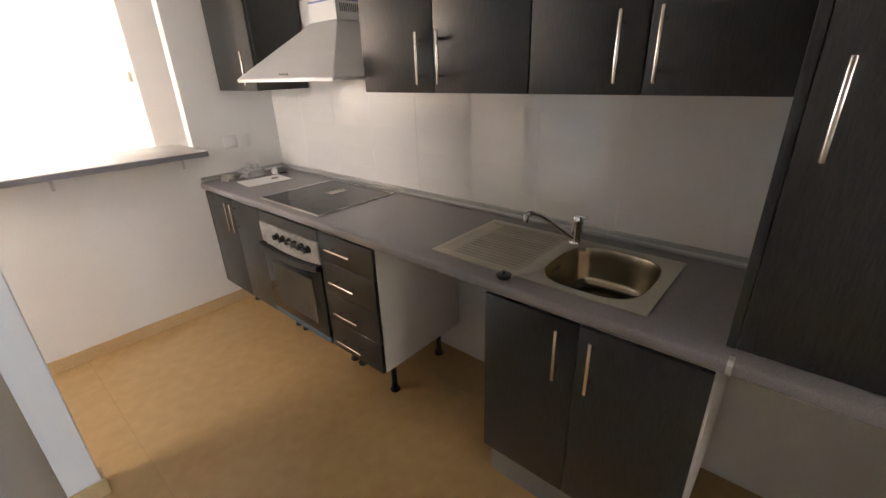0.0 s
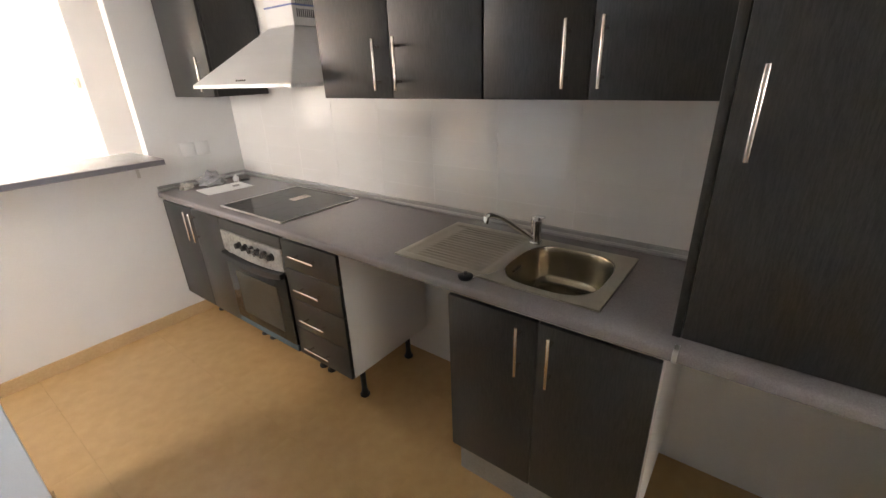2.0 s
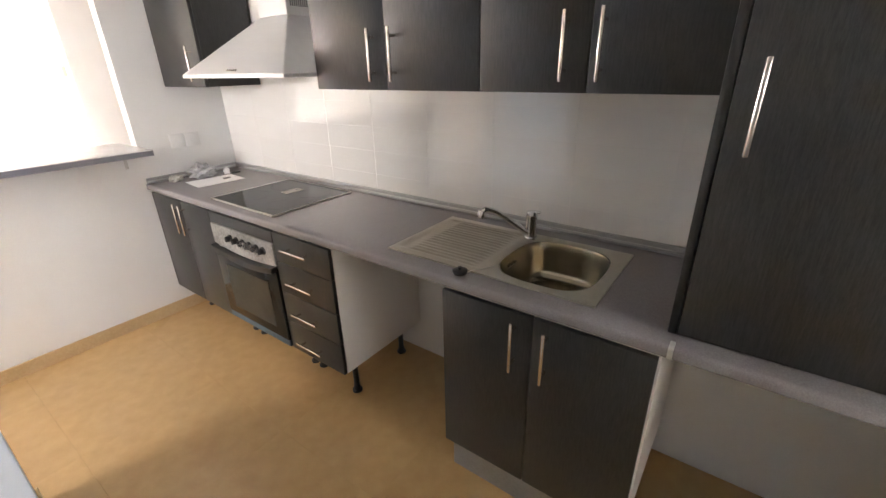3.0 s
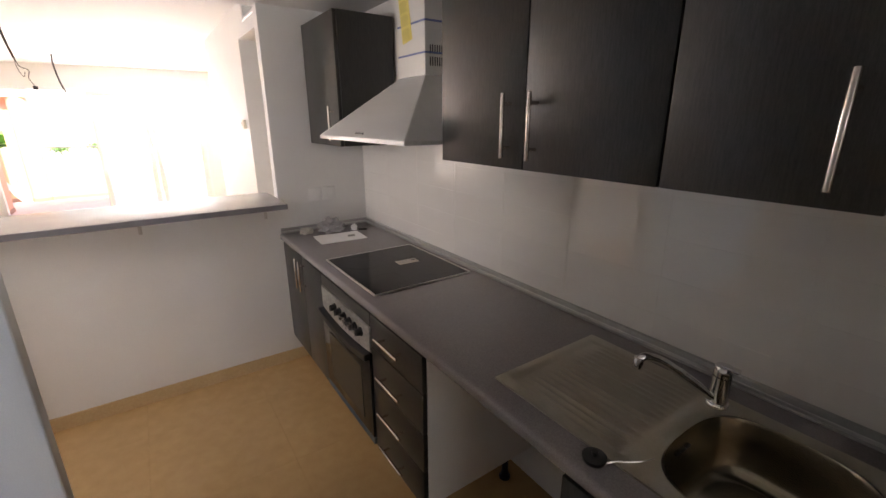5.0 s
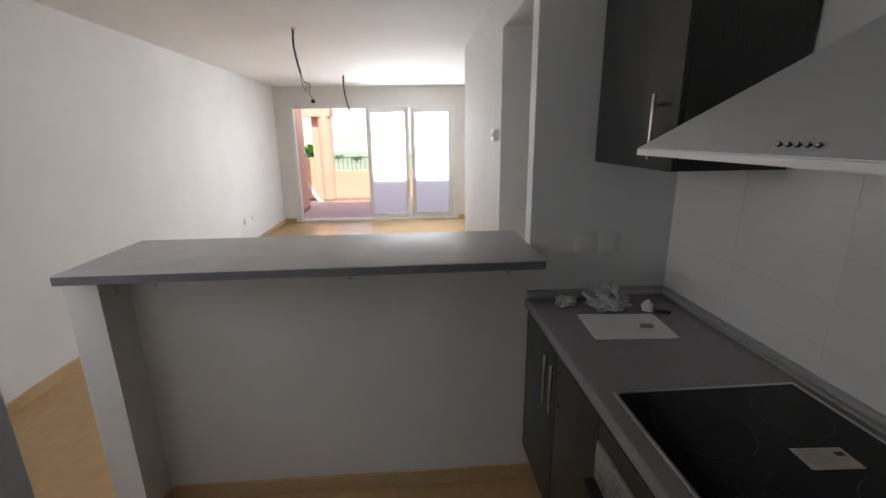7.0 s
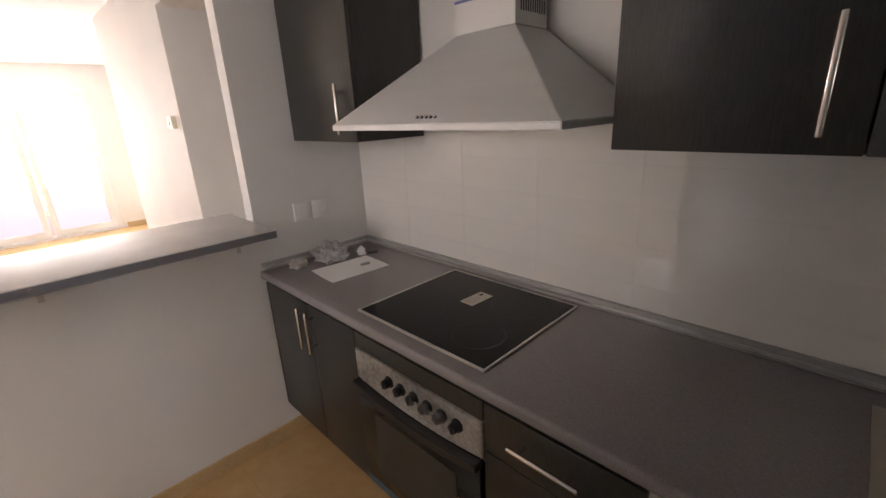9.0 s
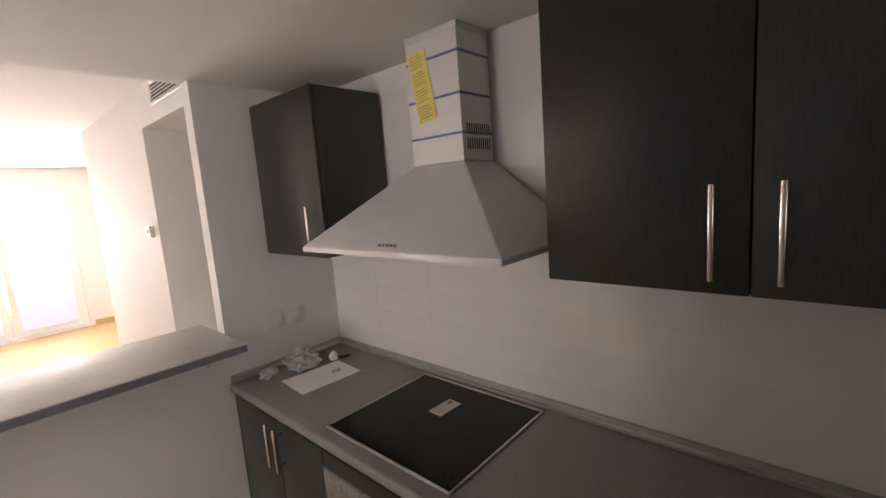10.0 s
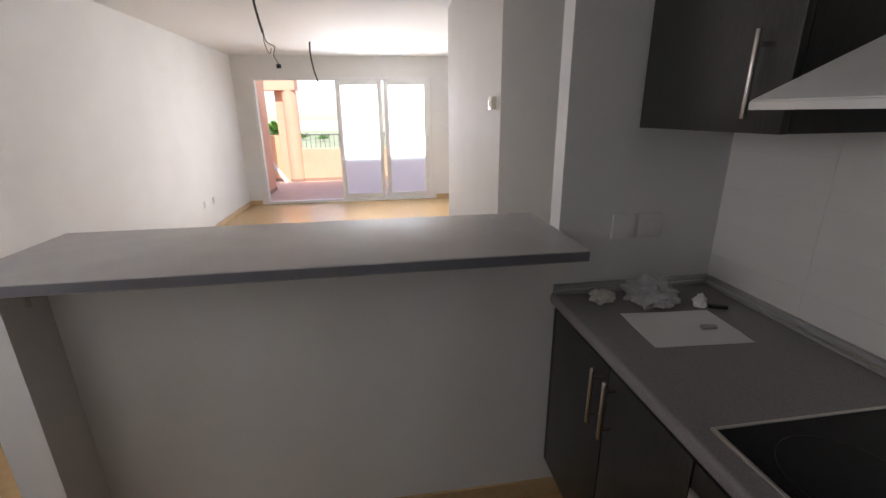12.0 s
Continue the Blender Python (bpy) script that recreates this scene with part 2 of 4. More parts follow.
def mesh_of(bm, name, mat, origin=(0, 0, 0), sharp=32):
    bmesh.ops.translate(bm, verts=bm.verts, vec=-Vector(origin))
    bmesh.ops.recalc_face_normals(bm, faces=bm.faces)
    me = bpy.data.meshes.new(name)
    bm.to_mesh(me)
    bm.free()
    me.shade_smooth()
    me.set_sharp_from_angle(angle=radians(sharp))
    me.materials.append(mat)
    return me


def thing(name, base, label, category, group=""):
    ob = new(name)
    ob.location = base
    ob.empty_display_size = 0.1
    ORIGIN[ob] = Vector(base)
    return tagged(ob, label, category, group)


def solo(name, bm, mat, base, label, category, group="", kind="", sharp=32):
    ob = new(name, mesh_of(bm, name, mat, base, sharp))
    ob.location = base
    ORIGIN[ob] = Vector(base)
    return tagged(ob, label, category, group, kind)


def part(name, bm, mat, parent, label="", sharp=32):
    ob = new(name, mesh_of(bm, name, mat, ORIGIN[parent], sharp))
    ob.parent = parent
    ORIGIN[ob] = ORIGIN[parent]
    return tagged(ob, label)


def structure(name, bm, mat, label, category):
    return solo(name, bm, mat, (0, 0, 0), label, category, kind="structure")


# ---- the building ----
K_CEIL, L_CEIL = 2.22, 2.44
X_END, Y_SOUTH, Y_LIVING = 3.66, -1.707, -3.48
PX, NY = 0.018, -0.010  # faces of the partition and of the tiled wall

floor = structure("floor", box(-6.62, 5.6, -3.6, 1.0, -0.2, -0.010), JOINT, "beige polished stone tile floor with thin joints", "floor")
structure("terrace_floor", box(-11.2, -6.625, -6.0, 2.0, -0.2, -0.03), TERRACE, "pinkish tiled terrace floor in daylight", "floor")
structure("ground", box(-400, 300, -300, 300, -3.4, -3.2), EARTH, "pale dry ground far below the terrace", "ground")

wall_north = structure("wall_north", box(PX, X_END, NY + 0.0011, 0.13, 0.8945, K_CEIL), GROUT, "kitchen wall behind the counter faced with white tiles", "wall")
structure("wall_partition", box(-0.060, PX, -0.600, 0.13, 0, L_CEIL), PAINT, "white painted partition stub beside the pass-through", "wall")
half = box(-0.060, PX, -2.29, -0.6002, 0, 1.1005)
box(PX, 0.176, -2.29, -2.175, 0, 1.1005, bm=half)
structure("wall_half_height", half, PAINT, "white painted half-height wall carrying a breakfast bar", "wall")
structure("wall_east", box(X_END, X_END + 0.1, -0.62, 0.13, 0, K_CEIL), PAINT, "plain white kitchen end wall", "wall")
# unseen closing walls; the opening is sized for light on the kitchen
added_east = box(3.76, 5.6, -0.62, -0.52, 0, K_CEIL)
box(X_END, 5.6, -2.0, -1.90, 0, K_CEIL, bm=added_east)
box(5.5, 5.6, -1.90, -0.62, 0, 1.45, bm=added_east)
box(5.5, 5.6, -1.90, -1.78, 1.45, K_CEIL, bm=added_east)
box(5.5, 5.6, -0.74, -0.62, 1.45, K_CEIL, bm=added_east)
box(5.5, 5.6, -1.78, -0.74, 2.12, K_CEIL, bm=added_east)
structure("wall_added_east", added_east, PAINT, "plain white walls added out of view round a small made-up window", "wall")
south = box(1.82, 2.70, Y_SOUTH - 0.1, Y_SOUTH, 0, K_CEIL)
box(2.70, X_END, -2.0, -1.90, 0, K_CEIL, bm=south)
box(2.60, 2.70, -2.0, Y_SOUTH - 0.1, 0, K_CEIL, bm=south)
structure("wall_south", south, PAINT, "white kitchen wall with a recess beside the hall doorway", "wall")
structure("wall_stub", box(1.100, 1.176, -3.48, -1.64, 0, K_CEIL, 0.004), PAINT, "white painted wall end between hall and living room", "wall")
hall = box(1.176, 4.3, -3.58, -3.48, 0, K_CEIL)
box(4.2, 4.3, -3.48, -3.12, 0, K_CEIL, bm=hall)
box(4.2, 4.3, -3.12, -2.0, 0, 0.88, bm=hall)
box(4.2, 4.3, -3.12, -2.0, 2.12, K_CEIL, bm=hall)
structure("wall_hall", hall, PAINT, "plain white hall walls round a window", "wall")

living_south = box(-6.62, 0.24, -3.6, Y_LIVING, 0, L_CEIL)
box(1.06, 1.176, -3.6, Y_LIVING, 0, L_CEIL, bm=living_south)
box(0.24, 1.06, -3.6, Y_LIVING, 0, 1.26, bm=living_south)
box(0.24, 1.06, -3.6, Y_LIVING, 2.14, L_CEIL, bm=living_south)
structure("wall_living_south", living_south, PAINT, "long white living room wall", "wall")
right = box(-3.02, -1.15, -0.485, -0.385, 0, L_CEIL)
box(-1.15, -0.060, -0.485, -0.385, 2.205, L_CEIL, bm=right)
structure("wall_living_north", right, PAINT, "white living room wall with a lintel over a passage", "wall")
for x0, x1, y0, y1 in ((-1.25, -1.15, -0.385, 0.9), (-1.15, -0.060, 0.9, 1.0), (-0.060, PX, 0.13, 1.0)):
    structure("wall_passage", box(x0, x1, y0, y1, 0, L_CEIL), PAINT, "shaded white wall of a side passage", "wall")

alcove = box(-3.02, -2.92, -0.385, 0.6, 0, L_CEIL)
box(-6.5, -2.92, 0.6, 0.7, 0, L_CEIL, bm=alcove)
structure("wall_alcove", alcove, PAINT, "white wall of the wider end of the living room", "wall")
west = box(-6.62, -6.5, -3.48, -3.20, 0, L_CEIL)
box(-6.62, -6.5, -0.235, 0.7, 0, L_CEIL, bm=west)
box(-6.62, -6.5, -3.20, -0.235, 2.105, L_CEIL, bm=west)
structure("wall_west", west, PAINT, "white end wall round the terrace door", "wall")

structure("ceiling_living", box(-6.62, 1.08, -3.6, 0.7, L_CEIL, L_CEIL + 0.12), CEIL, "white painted living room ceiling", "ceiling")
soffit = box(-0.060, 5.6, -3.48, 0.13, K_CEIL, L_CEIL - 0.003)
structure("ceiling_kitchen", soffit, CEIL, "lower white kitchen ceiling", "ceiling")
structure("ceiling_passage", box(-1.15, -0.060, -0.385, 0.9, 2.205, 2.30), CEIL, "low white passage ceiling", "ceiling")
# slab top is raised out of view to block sun from the terrace
structure("roof_slab", box(-6.62, 5.6, -3.6, 1.0, L_CEIL + 0.125, L_CEIL + 0.72), PAINT, "unseen roof slab closing the rooms, thickened to shade the terrace", "roof")


def baseboard(x0, x1, y0, y1, z1=0.078):
    structure("baseboard", box(x0, x1, y0, y1, -0.008, z1, 0.002), STONE_BASE, "beige stone baseboard along the wall", "baseboard")


baseboard(PX, PX + 0.011, -2.164, -0.03)
baseboard(PX + 0.011, 0.176, -2.175, -2.164)
baseboard(0.176, 0.187, -2.301, -2.164)
baseboard(-0.060, 0.176, -2.301, -2.290)
baseboard(-0.071, -0.060, -2.301, -0.6)
baseboard(1.176, 1.187, -3.48, -1.629)
baseboard(1.100, 1.176, -1.640, -1.629)
baseboard(1.089, 1.100, -3.48, -1.629)
baseboard(-6.5, 1.089, -3.48, -3.469)
baseboard(-6.5, -6.489, -3.469, -3.27)
baseboard(-6.5, -6.489, -0.17, 0.6)
baseboard(-3.02, -1.15, -0.496, -0.485)
baseboard(1.82, 2.45, Y_SOUTH, Y_SOUTH + 0.011)

def window(number, x0, x1, y0, y1, z0, z1, along):
    """A fixed window filling an opening; along is the axis of its width."""
    w = tagged(thing(number, ((x0 + x1) / 2, (y0 + y1) / 2, z0), "unseen white framed window with pale glass, added for daylight", "window"), kind="structure")
    t = 0.05
    for a, b, c, d in ((0, t, 0, 1), (1, -t, 0, 1), (0, 1, 0, t), (0, 1, 1, -t)):
        if along == "x":
            xa, xb = (x0, x1) if (a, b) == (0, 1) else ((x0, x0 + t) if a == 0 else (x1 - t, x1))
            za, zb = (z0, z1) if (c, d) == (0, 1) else ((z0, z0 + t) if c == 0 else (z1 - t, z1))
            part("window_frame", box(xa, xb, y0, y1, za, zb), LACQUER, w)
        else:
            ya, yb = (y0, y1) if (a, b) == (0, 1) else ((y0, y0 + t) if a == 0 else (y1 - t, y1))
            za, zb = (z0, z1) if (c, d) == (0, 1) else ((z0, z0 + t) if c == 0 else (z1 - t, z1))
            part("window_frame", box(x0, x1, ya, yb, za, zb), LACQUER, w)
    if along == "x":
        part("pane", box(x0 + t, x1 - t, (y0 + y1) / 2 - 0.003, (y0 + y1) / 2 + 0.003, z0 + t, z1 - t), FROST, w)
    else:
        part("pane", box((x0 + x1) / 2 - 0.003, (x0 + x1) / 2 + 0.003, y0 + t, y1 - t, z0 + t, z1 - t), FROST, w)


# added south window, never in view, holds the fill lamp
window("added_window_south", 0.241, 1.059, -3.598, -3.56, 1.261, 2.139, "x")
# made-up window: its sunlit pane works as a fill light from the east
window("added_window_east", 5.572, 5.598, -1.779, -0.741, 1.451, 2.119, "y")
window("window_1", 4.262, 4.298, -3.119, -2.001, 0.881, 2.119, "y")

# ---- terrace door ----
door = thing("sliding_door", (-6.55, -1.72, 0.0), "white aluminium sliding terrace door standing half open", "door")
fr = box(-6.60, -6.49, -3.20, -3.15, 0.0, 2.105, 0.004)
box(-6.60, -6.49, -0.285, -0.235, 0.0, 2.105, 0.004, bm=fr)
box(-6.60, -6.49, -3.15, -0.285, 2.065, 2.105, 0.003, bm=fr)
box(-6.60, -6.49, -3.15, -0.285, 0.0, 0.045, 0.003, bm=fr)
part("door_frame", fr, LACQUER, door)


def leaf(y0, y1, x):
    bm = box(x - 0.018, x + 0.018, y0, y0 + 0.075, 0.05, 2.062, 0.003)
    box(x - 0.018, x + 0.018, y1 - 0.075, y1, 0.05, 2.062, 0.003, bm=bm)
    box(x - 0.018, x + 0.018, y0 + 0.075, y1 - 0.075, 0.05, 0.135, 0.003, bm=bm)
    box(x - 0.018, x + 0.018, y0 + 0.075, y1 - 0.075, 1.985, 2.062, 0.003, bm=bm)
    ob = part("door_leaf", bm, LACQUER, door)
    pane = part("pane", box(x - 0.003, x + 0.003, y0 + 0.073, y1 - 0.073, 0.133, 1.987), FROST, ob, "pale filmed glass pane")
    pane.visible_shadow = False
    return ob


leaf(-1.86, -1.09, -6.515)
lb = leaf(-1.055, -0.285, -6.515)
part("latch", box(-6.497, -6.487, -0.325, -0.30, 0.98, 1.12, 0.003), PLASTIC_W, lb, "slim white latch")

# ---- terrace ----
structure("terrace_wall", box(-8.28, -6.63, -3.62, -3.42, -0.03, 2.9), ORANGE, "salmon rendered terrace side wall", "wall")
structure("terrace_low_wall", box(-9.75, -9.55, -5.2, -3.50, -0.03, 1.06, 0.01), OCHRE, "ochre rendered low wall under an opening", "parapet")
structure("terrace_lintel", box(-9.78, -9.30, -5.2, -3.0, 2.05, 2.7), ORANGE, "salmon rendered beam over an opening", "wall")
structure("terrace_parapet", box(-9.62, -9.42, -3.05, 1.8, -0.03, 0.74, 0.01), ORANGE, "salmon rendered terrace parapet", "parapet")
structure("terrace_end_wall", box(-9.62, -6.63, 1.8, 2.0, -0.03, 2.9), ORANGE, "salmon rendered terrace end wall", "wall")
structure("facade", box(-6.63, -6.62, -6.0, -3.62, -3.2, 2.9), ORANGE, "salmon rendered outer wall", "wall")
solo("terrace_pillar", box(-9.82, -9.50, -3.50, -3.20, -0.03, 2.05, 0.012), ORANGE, (-9.66, -3.35, -0.03), "square salmon rendered pillar on the terrace", "pillar")
solo("terrace_column", rod((-9.46, -3.16, -0.03), (-9.46, -3.16, 2.05), 0.165, seg=40), ORANGE, (-9.46, -3.16, -0.03), "round salmon rendered column on the terrace", "column")
structure("terrace_skirting", box(-9.42, -9.408, -2.99, 1.8, -0.03, 0.045, 0.002), SKIRT, "brown tile skirting along the terrace parapet", "baseboard")
structure("terrace_skirting", box(-9.55, -9.538, -5.2, -3.50, -0.03, 0.045, 0.002), SKIRT, "brown tile skirting under the low wall", "baseboard")
structure("terrace_skirting", box(-8.29, -6.63, -3.42, -3.408, -0.03, 0.045, 0.002), SKIRT, "brown tile skirting along the terrace side wall", "baseboard")
structure("terrace_skirting", rod((-9.46, -3.16, -0.03), (-9.46, -3.16, 0.045), 0.174, seg=40), SKIRT, "brown tile skirting round the column", "baseboard")
rail = thing("railing", (-9.52, -1.0, 0.74), "grey iron railing on the terrace parapet", "railing")
part("top_rail", rod((-9.52, -2.95, 1.06), (-9.52, 1.8, 1.06), 0.014, seg=8), IRON, rail)
for k in range(43):
    y = -2.9 + k * 0.11
    part("baluster", rod((-9.52, y, 0.735), (-9.52, y, 1.055), 0.006, seg=6), IRON, rail)
plank = solo("plank", box(-9.36, -9.32, -3.70, -3.62, -0.03, 0.60, 0.003), PLASTIC_W, (-9.34, -3.66, -0.03), "pale timber plank leaning on the terrace", "plank")
plank.location, plank.rotation_euler = (-9.34, -3.40, -0.03), (radians(32), 0, 0)


def leaves(name, at, count, spread, size, label):
    bm = bmesh.new()
    rnd = random.Random(7)
    for _ in range(count):
        a, tilt, ln = rnd.uniform(0, math.tau), rnd.uniform(0.3, 1.3), size * rnd.uniform(0.6, 1.2)
        d = Vector((math.cos(a) * math.cos(tilt), math.sin(a) * math.cos(tilt), math.sin(tilt)))
        s = d.cross(Vector((0, 0, 1))).normalized() * ln * 0.11
        base = Vector((rnd.gauss(0, spread), rnd.gauss(0, spread), rnd.uniform(0, spread)))
        rows = []
        for k in range(5):
            u = k / 4
            c = base + d * ln * u + Vector((0, 0, -0.5 * ln * u * u))
            w = math.sin(math.pi * (0.12 + 0.85 * u))
            rows.append((bm.verts.new(c - s * w), bm.verts.new(c + Vector((0, 0, -0.02 * w))), bm.verts.new(c + s * w)))
        for p, q in zip(rows, rows[1:]):
            bm.faces.new((p[0], p[1], q[1], q[0]))
            bm.faces.new((p[1], p[2], q[2], q[1]))
    return bm


palm = thing("palm", (-12.6, -4.25, -3.2), "green palm showing beyond the terrace", "tree")
part("trunk", tube([(-12.6, -4.25, -3.2), (-12.55, -4.23, -1.5), (-12.6, -4.25, 0.95)], [0.16, 0.12, 0.09]), EARTH, palm)
crown = leaves("crown", None, 60, 0.10, 0.75, "")
bmesh.ops.translate(crown, verts=crown.verts, vec=(-12.6, -4.25, 0.92))
part("crown", crown, LEAF, palm)

structure("lawn", box(-140, -22, -60, 40, -3.198, -3.17), LAWN, "sunlit green lawn beyond the terrace", "ground")
rnd = random.Random(21)
for k in range(4):
    at = (-78 - rnd.uniform(0, 14), -19.5 + 4.0 * k + rnd.uniform(-0.6, 0.6), -3.17)
    bush = thing("bush", at, "round green garden bush on the far lawn", "bush", "bushes on the lawn")
    bm = leaves("foliage", None, 160, 0.6, 0.9, "")
    bmesh.ops.translate(bm, verts=bm.verts, vec=(at[0], at[1], at[2] + 0.35))
    part("foliage", bm, LEAF, bush)
    part("stem", tube([at, (at[0], at[1], at[2] + 0.7)], 0.09, 8), EARTH, bush)

# ---- living room fittings ----


def vent_grille(base, x0, x1, y, z0, z1):
    v = thing("air_vent", base, "white ceiling-height air grille with dark slanted slats", "vent")
    f = box(x0, x1, y - 0.012, y, z0, z0 + 0.014, 0.002)
    box(x0, x1, y - 0.012, y, z1 - 0.014, z1, 0.002, bm=f)
    box(x0, x0 + 0.014, y - 0.012, y, z0 + 0.014, z1 - 0.014, 0.002, bm=f)
    box(x1 - 0.014, x1, y - 0.012, y, z0 + 0.014, z1 - 0.014, 0.002, bm=f)
    part("frame", f, PLASTIC_W, v)
    part("backing", box(x0 + 0.012, x1 - 0.012, y - 0.003, y, z0 + 0.012, z1 - 0.012), BLACK_PLASTIC, v)
    n = 6
    for k in range(n):
        z = z0 + 0.022 + (z1 - z0 - 0.044) * k / (n - 1)
        sl = extrude_profile([(y - 0.012, z - 0.005), (y - 0.010, z - 0.006), (y - 0.003, z + 0.005), (y - 0.005, z + 0.006)], "x", x0 + 0.013, x1 - 0.013)
        part("slat", sl, PLASTIC_W, v)


vent_grille((-0.58, -0.487, 2.29), -0.87, -0.28, -0.487, 2.285, 2.415)
th = thing("thermostat", (-1.29, -0.486, 1.54), "cream plastic room thermostat on the wall", "thermostat")
part("body", box(-1.335, -1.245, -0.512, -0.486, 1.53, 1.605, 0.004, 2), CREAM, th)
part("dial", rod((-1.31, -0.512, 1.567), (-1.31, -0.518, 1.567), 0.018, seg=20), PLASTIC_W, th)


def socket(x, z):
    s = thing("wall_socket", (x, -3.48, z - 0.04), "white wall socket low on the living room wall", "socket", "sockets on the long wall")
    part("plate", box(x - 0.042, x + 0.042, -3.479, -3.467, z - 0.042, z + 0.042, 0.004, 2), PLASTIC_W, s)
    part("insert", rod((x, -3.467, z), (x, -3.464, z), 0.02, seg=18), PLASTIC_W, s)


socket(-4.55, 0.405)
socket(-4.87, 0.405)
dl = thing("downlight", (-0.55, 0.1, 2.2), "small round downlight in the passage ceiling", "lamp")
part("ring", rod((-0.62, -0.05, 2.204), (-0.62, -0.05, 2.192), 0.05, seg=24), STEEL, dl)


def ceiling_wire(x, y, z1, z2, dx):
    w = thing("ceiling_cable", (x, y, L_CEIL), "bare lamp cable hanging from the ceiling", "cable", "hanging lamp cables")
    part("rose", rod((x, y, L_CEIL), (x, y, L_CEIL - 0.012), 0.022, seg=14), PLASTIC_W, w)
    part("sheath", tube(smooth_line([(x, y, L_CEIL - 0.005), (x + 0.004, y - 0.006, (L_CEIL + z1) / 2 + 0.05), (x, y + 0.01, z1 + 0.1), (x, y + 0.03, z1)]), 0.009, 8), CABLE, w)
    part("wire", tube(smooth_line([(x, y + 0.03, z1 + 0.01), (x, y + 0.05, z1 - 0.06), (x, y + 0.10, z1 - 0.09), (x + 0.01, y + 0.09, z1 - 0.15), (x, y + dx, z2 + 0.03)]), 0.0035, 6), COPPER_WIRE, w)
    part("wire", tube(smooth_line([(x, y + 0.03, z1 + 0.01), (x + 0.01, y + 0.035, z1 - 0.07), (x, y + 0.06, z1 - 0.14), (x - 0.01, y + 0.075, z1 - 0.10)]), 0.0028, 6), COPPER_WIRE, w)
    part("terminal_block", box(x - 0.008, x + 0.008, y + dx - 0.016, y + dx + 0.016, z2, z2 + 0.03, 0.003), BLACK_PLASTIC, w)


ceiling_wire(-2.28, -2.01, 2.09, 1.85, 0.115)
w2 = thing("ceiling_cable", (-5.1, -2.02, L_CEIL), "bare lamp cable hanging from the ceiling", "cable", "hanging lamp cables")
part("sheath", tube(smooth_line([(-5.1, -2.02, L_CEIL), (-5.09, -2.025, 2.3), (-5.1, -2.0, 2.1), (-5.1, -1.96, 1.95)]), 0.011, 8), CABLE, w2)

# ---- breakfast bar ----


def nosing(front, back, z0, z1, r=0.010, n=4):
    """Outline of a board whose front edge, at the larger |u|, is rounded."""
    s = 1 if front > back else -1
    out = [(back, z0), (back, z1)]
    for k in range(n + 1):
        a = math.pi / 2 * (1 - k / n)
        out.append((front - s * r + s * r * math.cos(a), z1 - r + r * math.sin(a)))
    for k in range(n + 1):
        a = -math.pi / 2 * k / n
        out.append((front - s * r + s * r * math.cos(a), z0 + r + r * math.sin(a)))
    return out


bar = thing("breakfast_bar", (0.0, -1.43, 1.101), "grey laminate breakfast bar top on the half wall", "bar top")
prof = nosing(0.247, -0.255, 1.101, 1.136, 0.004)
part("top", extrude_profile(prof, "y", -2.262, -0.603), BAR_TOP_LIT, bar)
part("edge_band", box(0.2472, 0.2480, -2.2615, -0.6035, 1.105, 1.132), EDGE, bar, "darker blue-grey edge band")
part("end_band", box(-0.251, 0.243, -2.2630, -2.2622, 1.105, 1.132), EDGE, bar, "darker blue-grey edge band")


def bracket(y):
    b = thing("shelf_bracket", (0.0, y, 1.01), "small steel angle bracket under the bar", "bracket", "brackets under the bar")
    part("plate", box(PX + 0.001, PX + 0.004, y - 0.009, y + 0.009, 1.012, 1.1005, 0.001), STEEL, b)
    part("arm", box(PX + 0.004, 0.13, y - 0.009, y + 0.009, 1.0945, 1.1005), STEEL, b)
    part("screw", rod((PX + 0.004, y, 1.024), (PX + 0.007, y, 1.024), 0.005, seg=10), STEEL, b)


for y in (-0.685, -1.33, -2.075):
    bracket(y)
bs = thing("shelf_bracket", (0.09, -2.174, 1.01), "small steel angle bracket under the bar", "bracket", "brackets under the bar")
part("plate", box(0.081, 0.099, -2.174, -2.171, 1.012, 1.1005, 0.001), STEEL, bs)

# ---- kitchen counter ----
Z_TOP, FRONT = 0.905, -0.613


def handle(p0, p1, out, parent, r=0.006):
    """A bar handle between two points, standing off along -y."""
    a, b = Vector(p0), Vector(p1)
    d = (b - a).normalized()
    bm = rod(a, b, r, seg=14, bevel=0.0015)
    for s in (a + d * 0.029, b - d * 0.029):
        rod(s, s + Vector((0, out, 0)), 0.0052, seg=10, bm=bm)
    return part("handle", bm, HANDLE, parent, "satin nickel bar handle")


def leg(x, y, z, parent):
    bm = rod((x, y, 0.0), (x, y, 0.014), 0.026, 0.026, 18, bevel=0.004)
    rod((x, y, 0.012), (x, y, 0.045), 0.020, 0.015, 16, bm=bm)
    rod((x, y, 0.045), (x, y, z - 0.014), 0.0145, 0.0145, 16, bm=bm)
    rod((x, y, z - 0.016), (x, y, z), 0.030, 0.034, 18, bm=bm)
    part("leg", bm, BLACK_PLASTIC, parent, "black plastic leg")


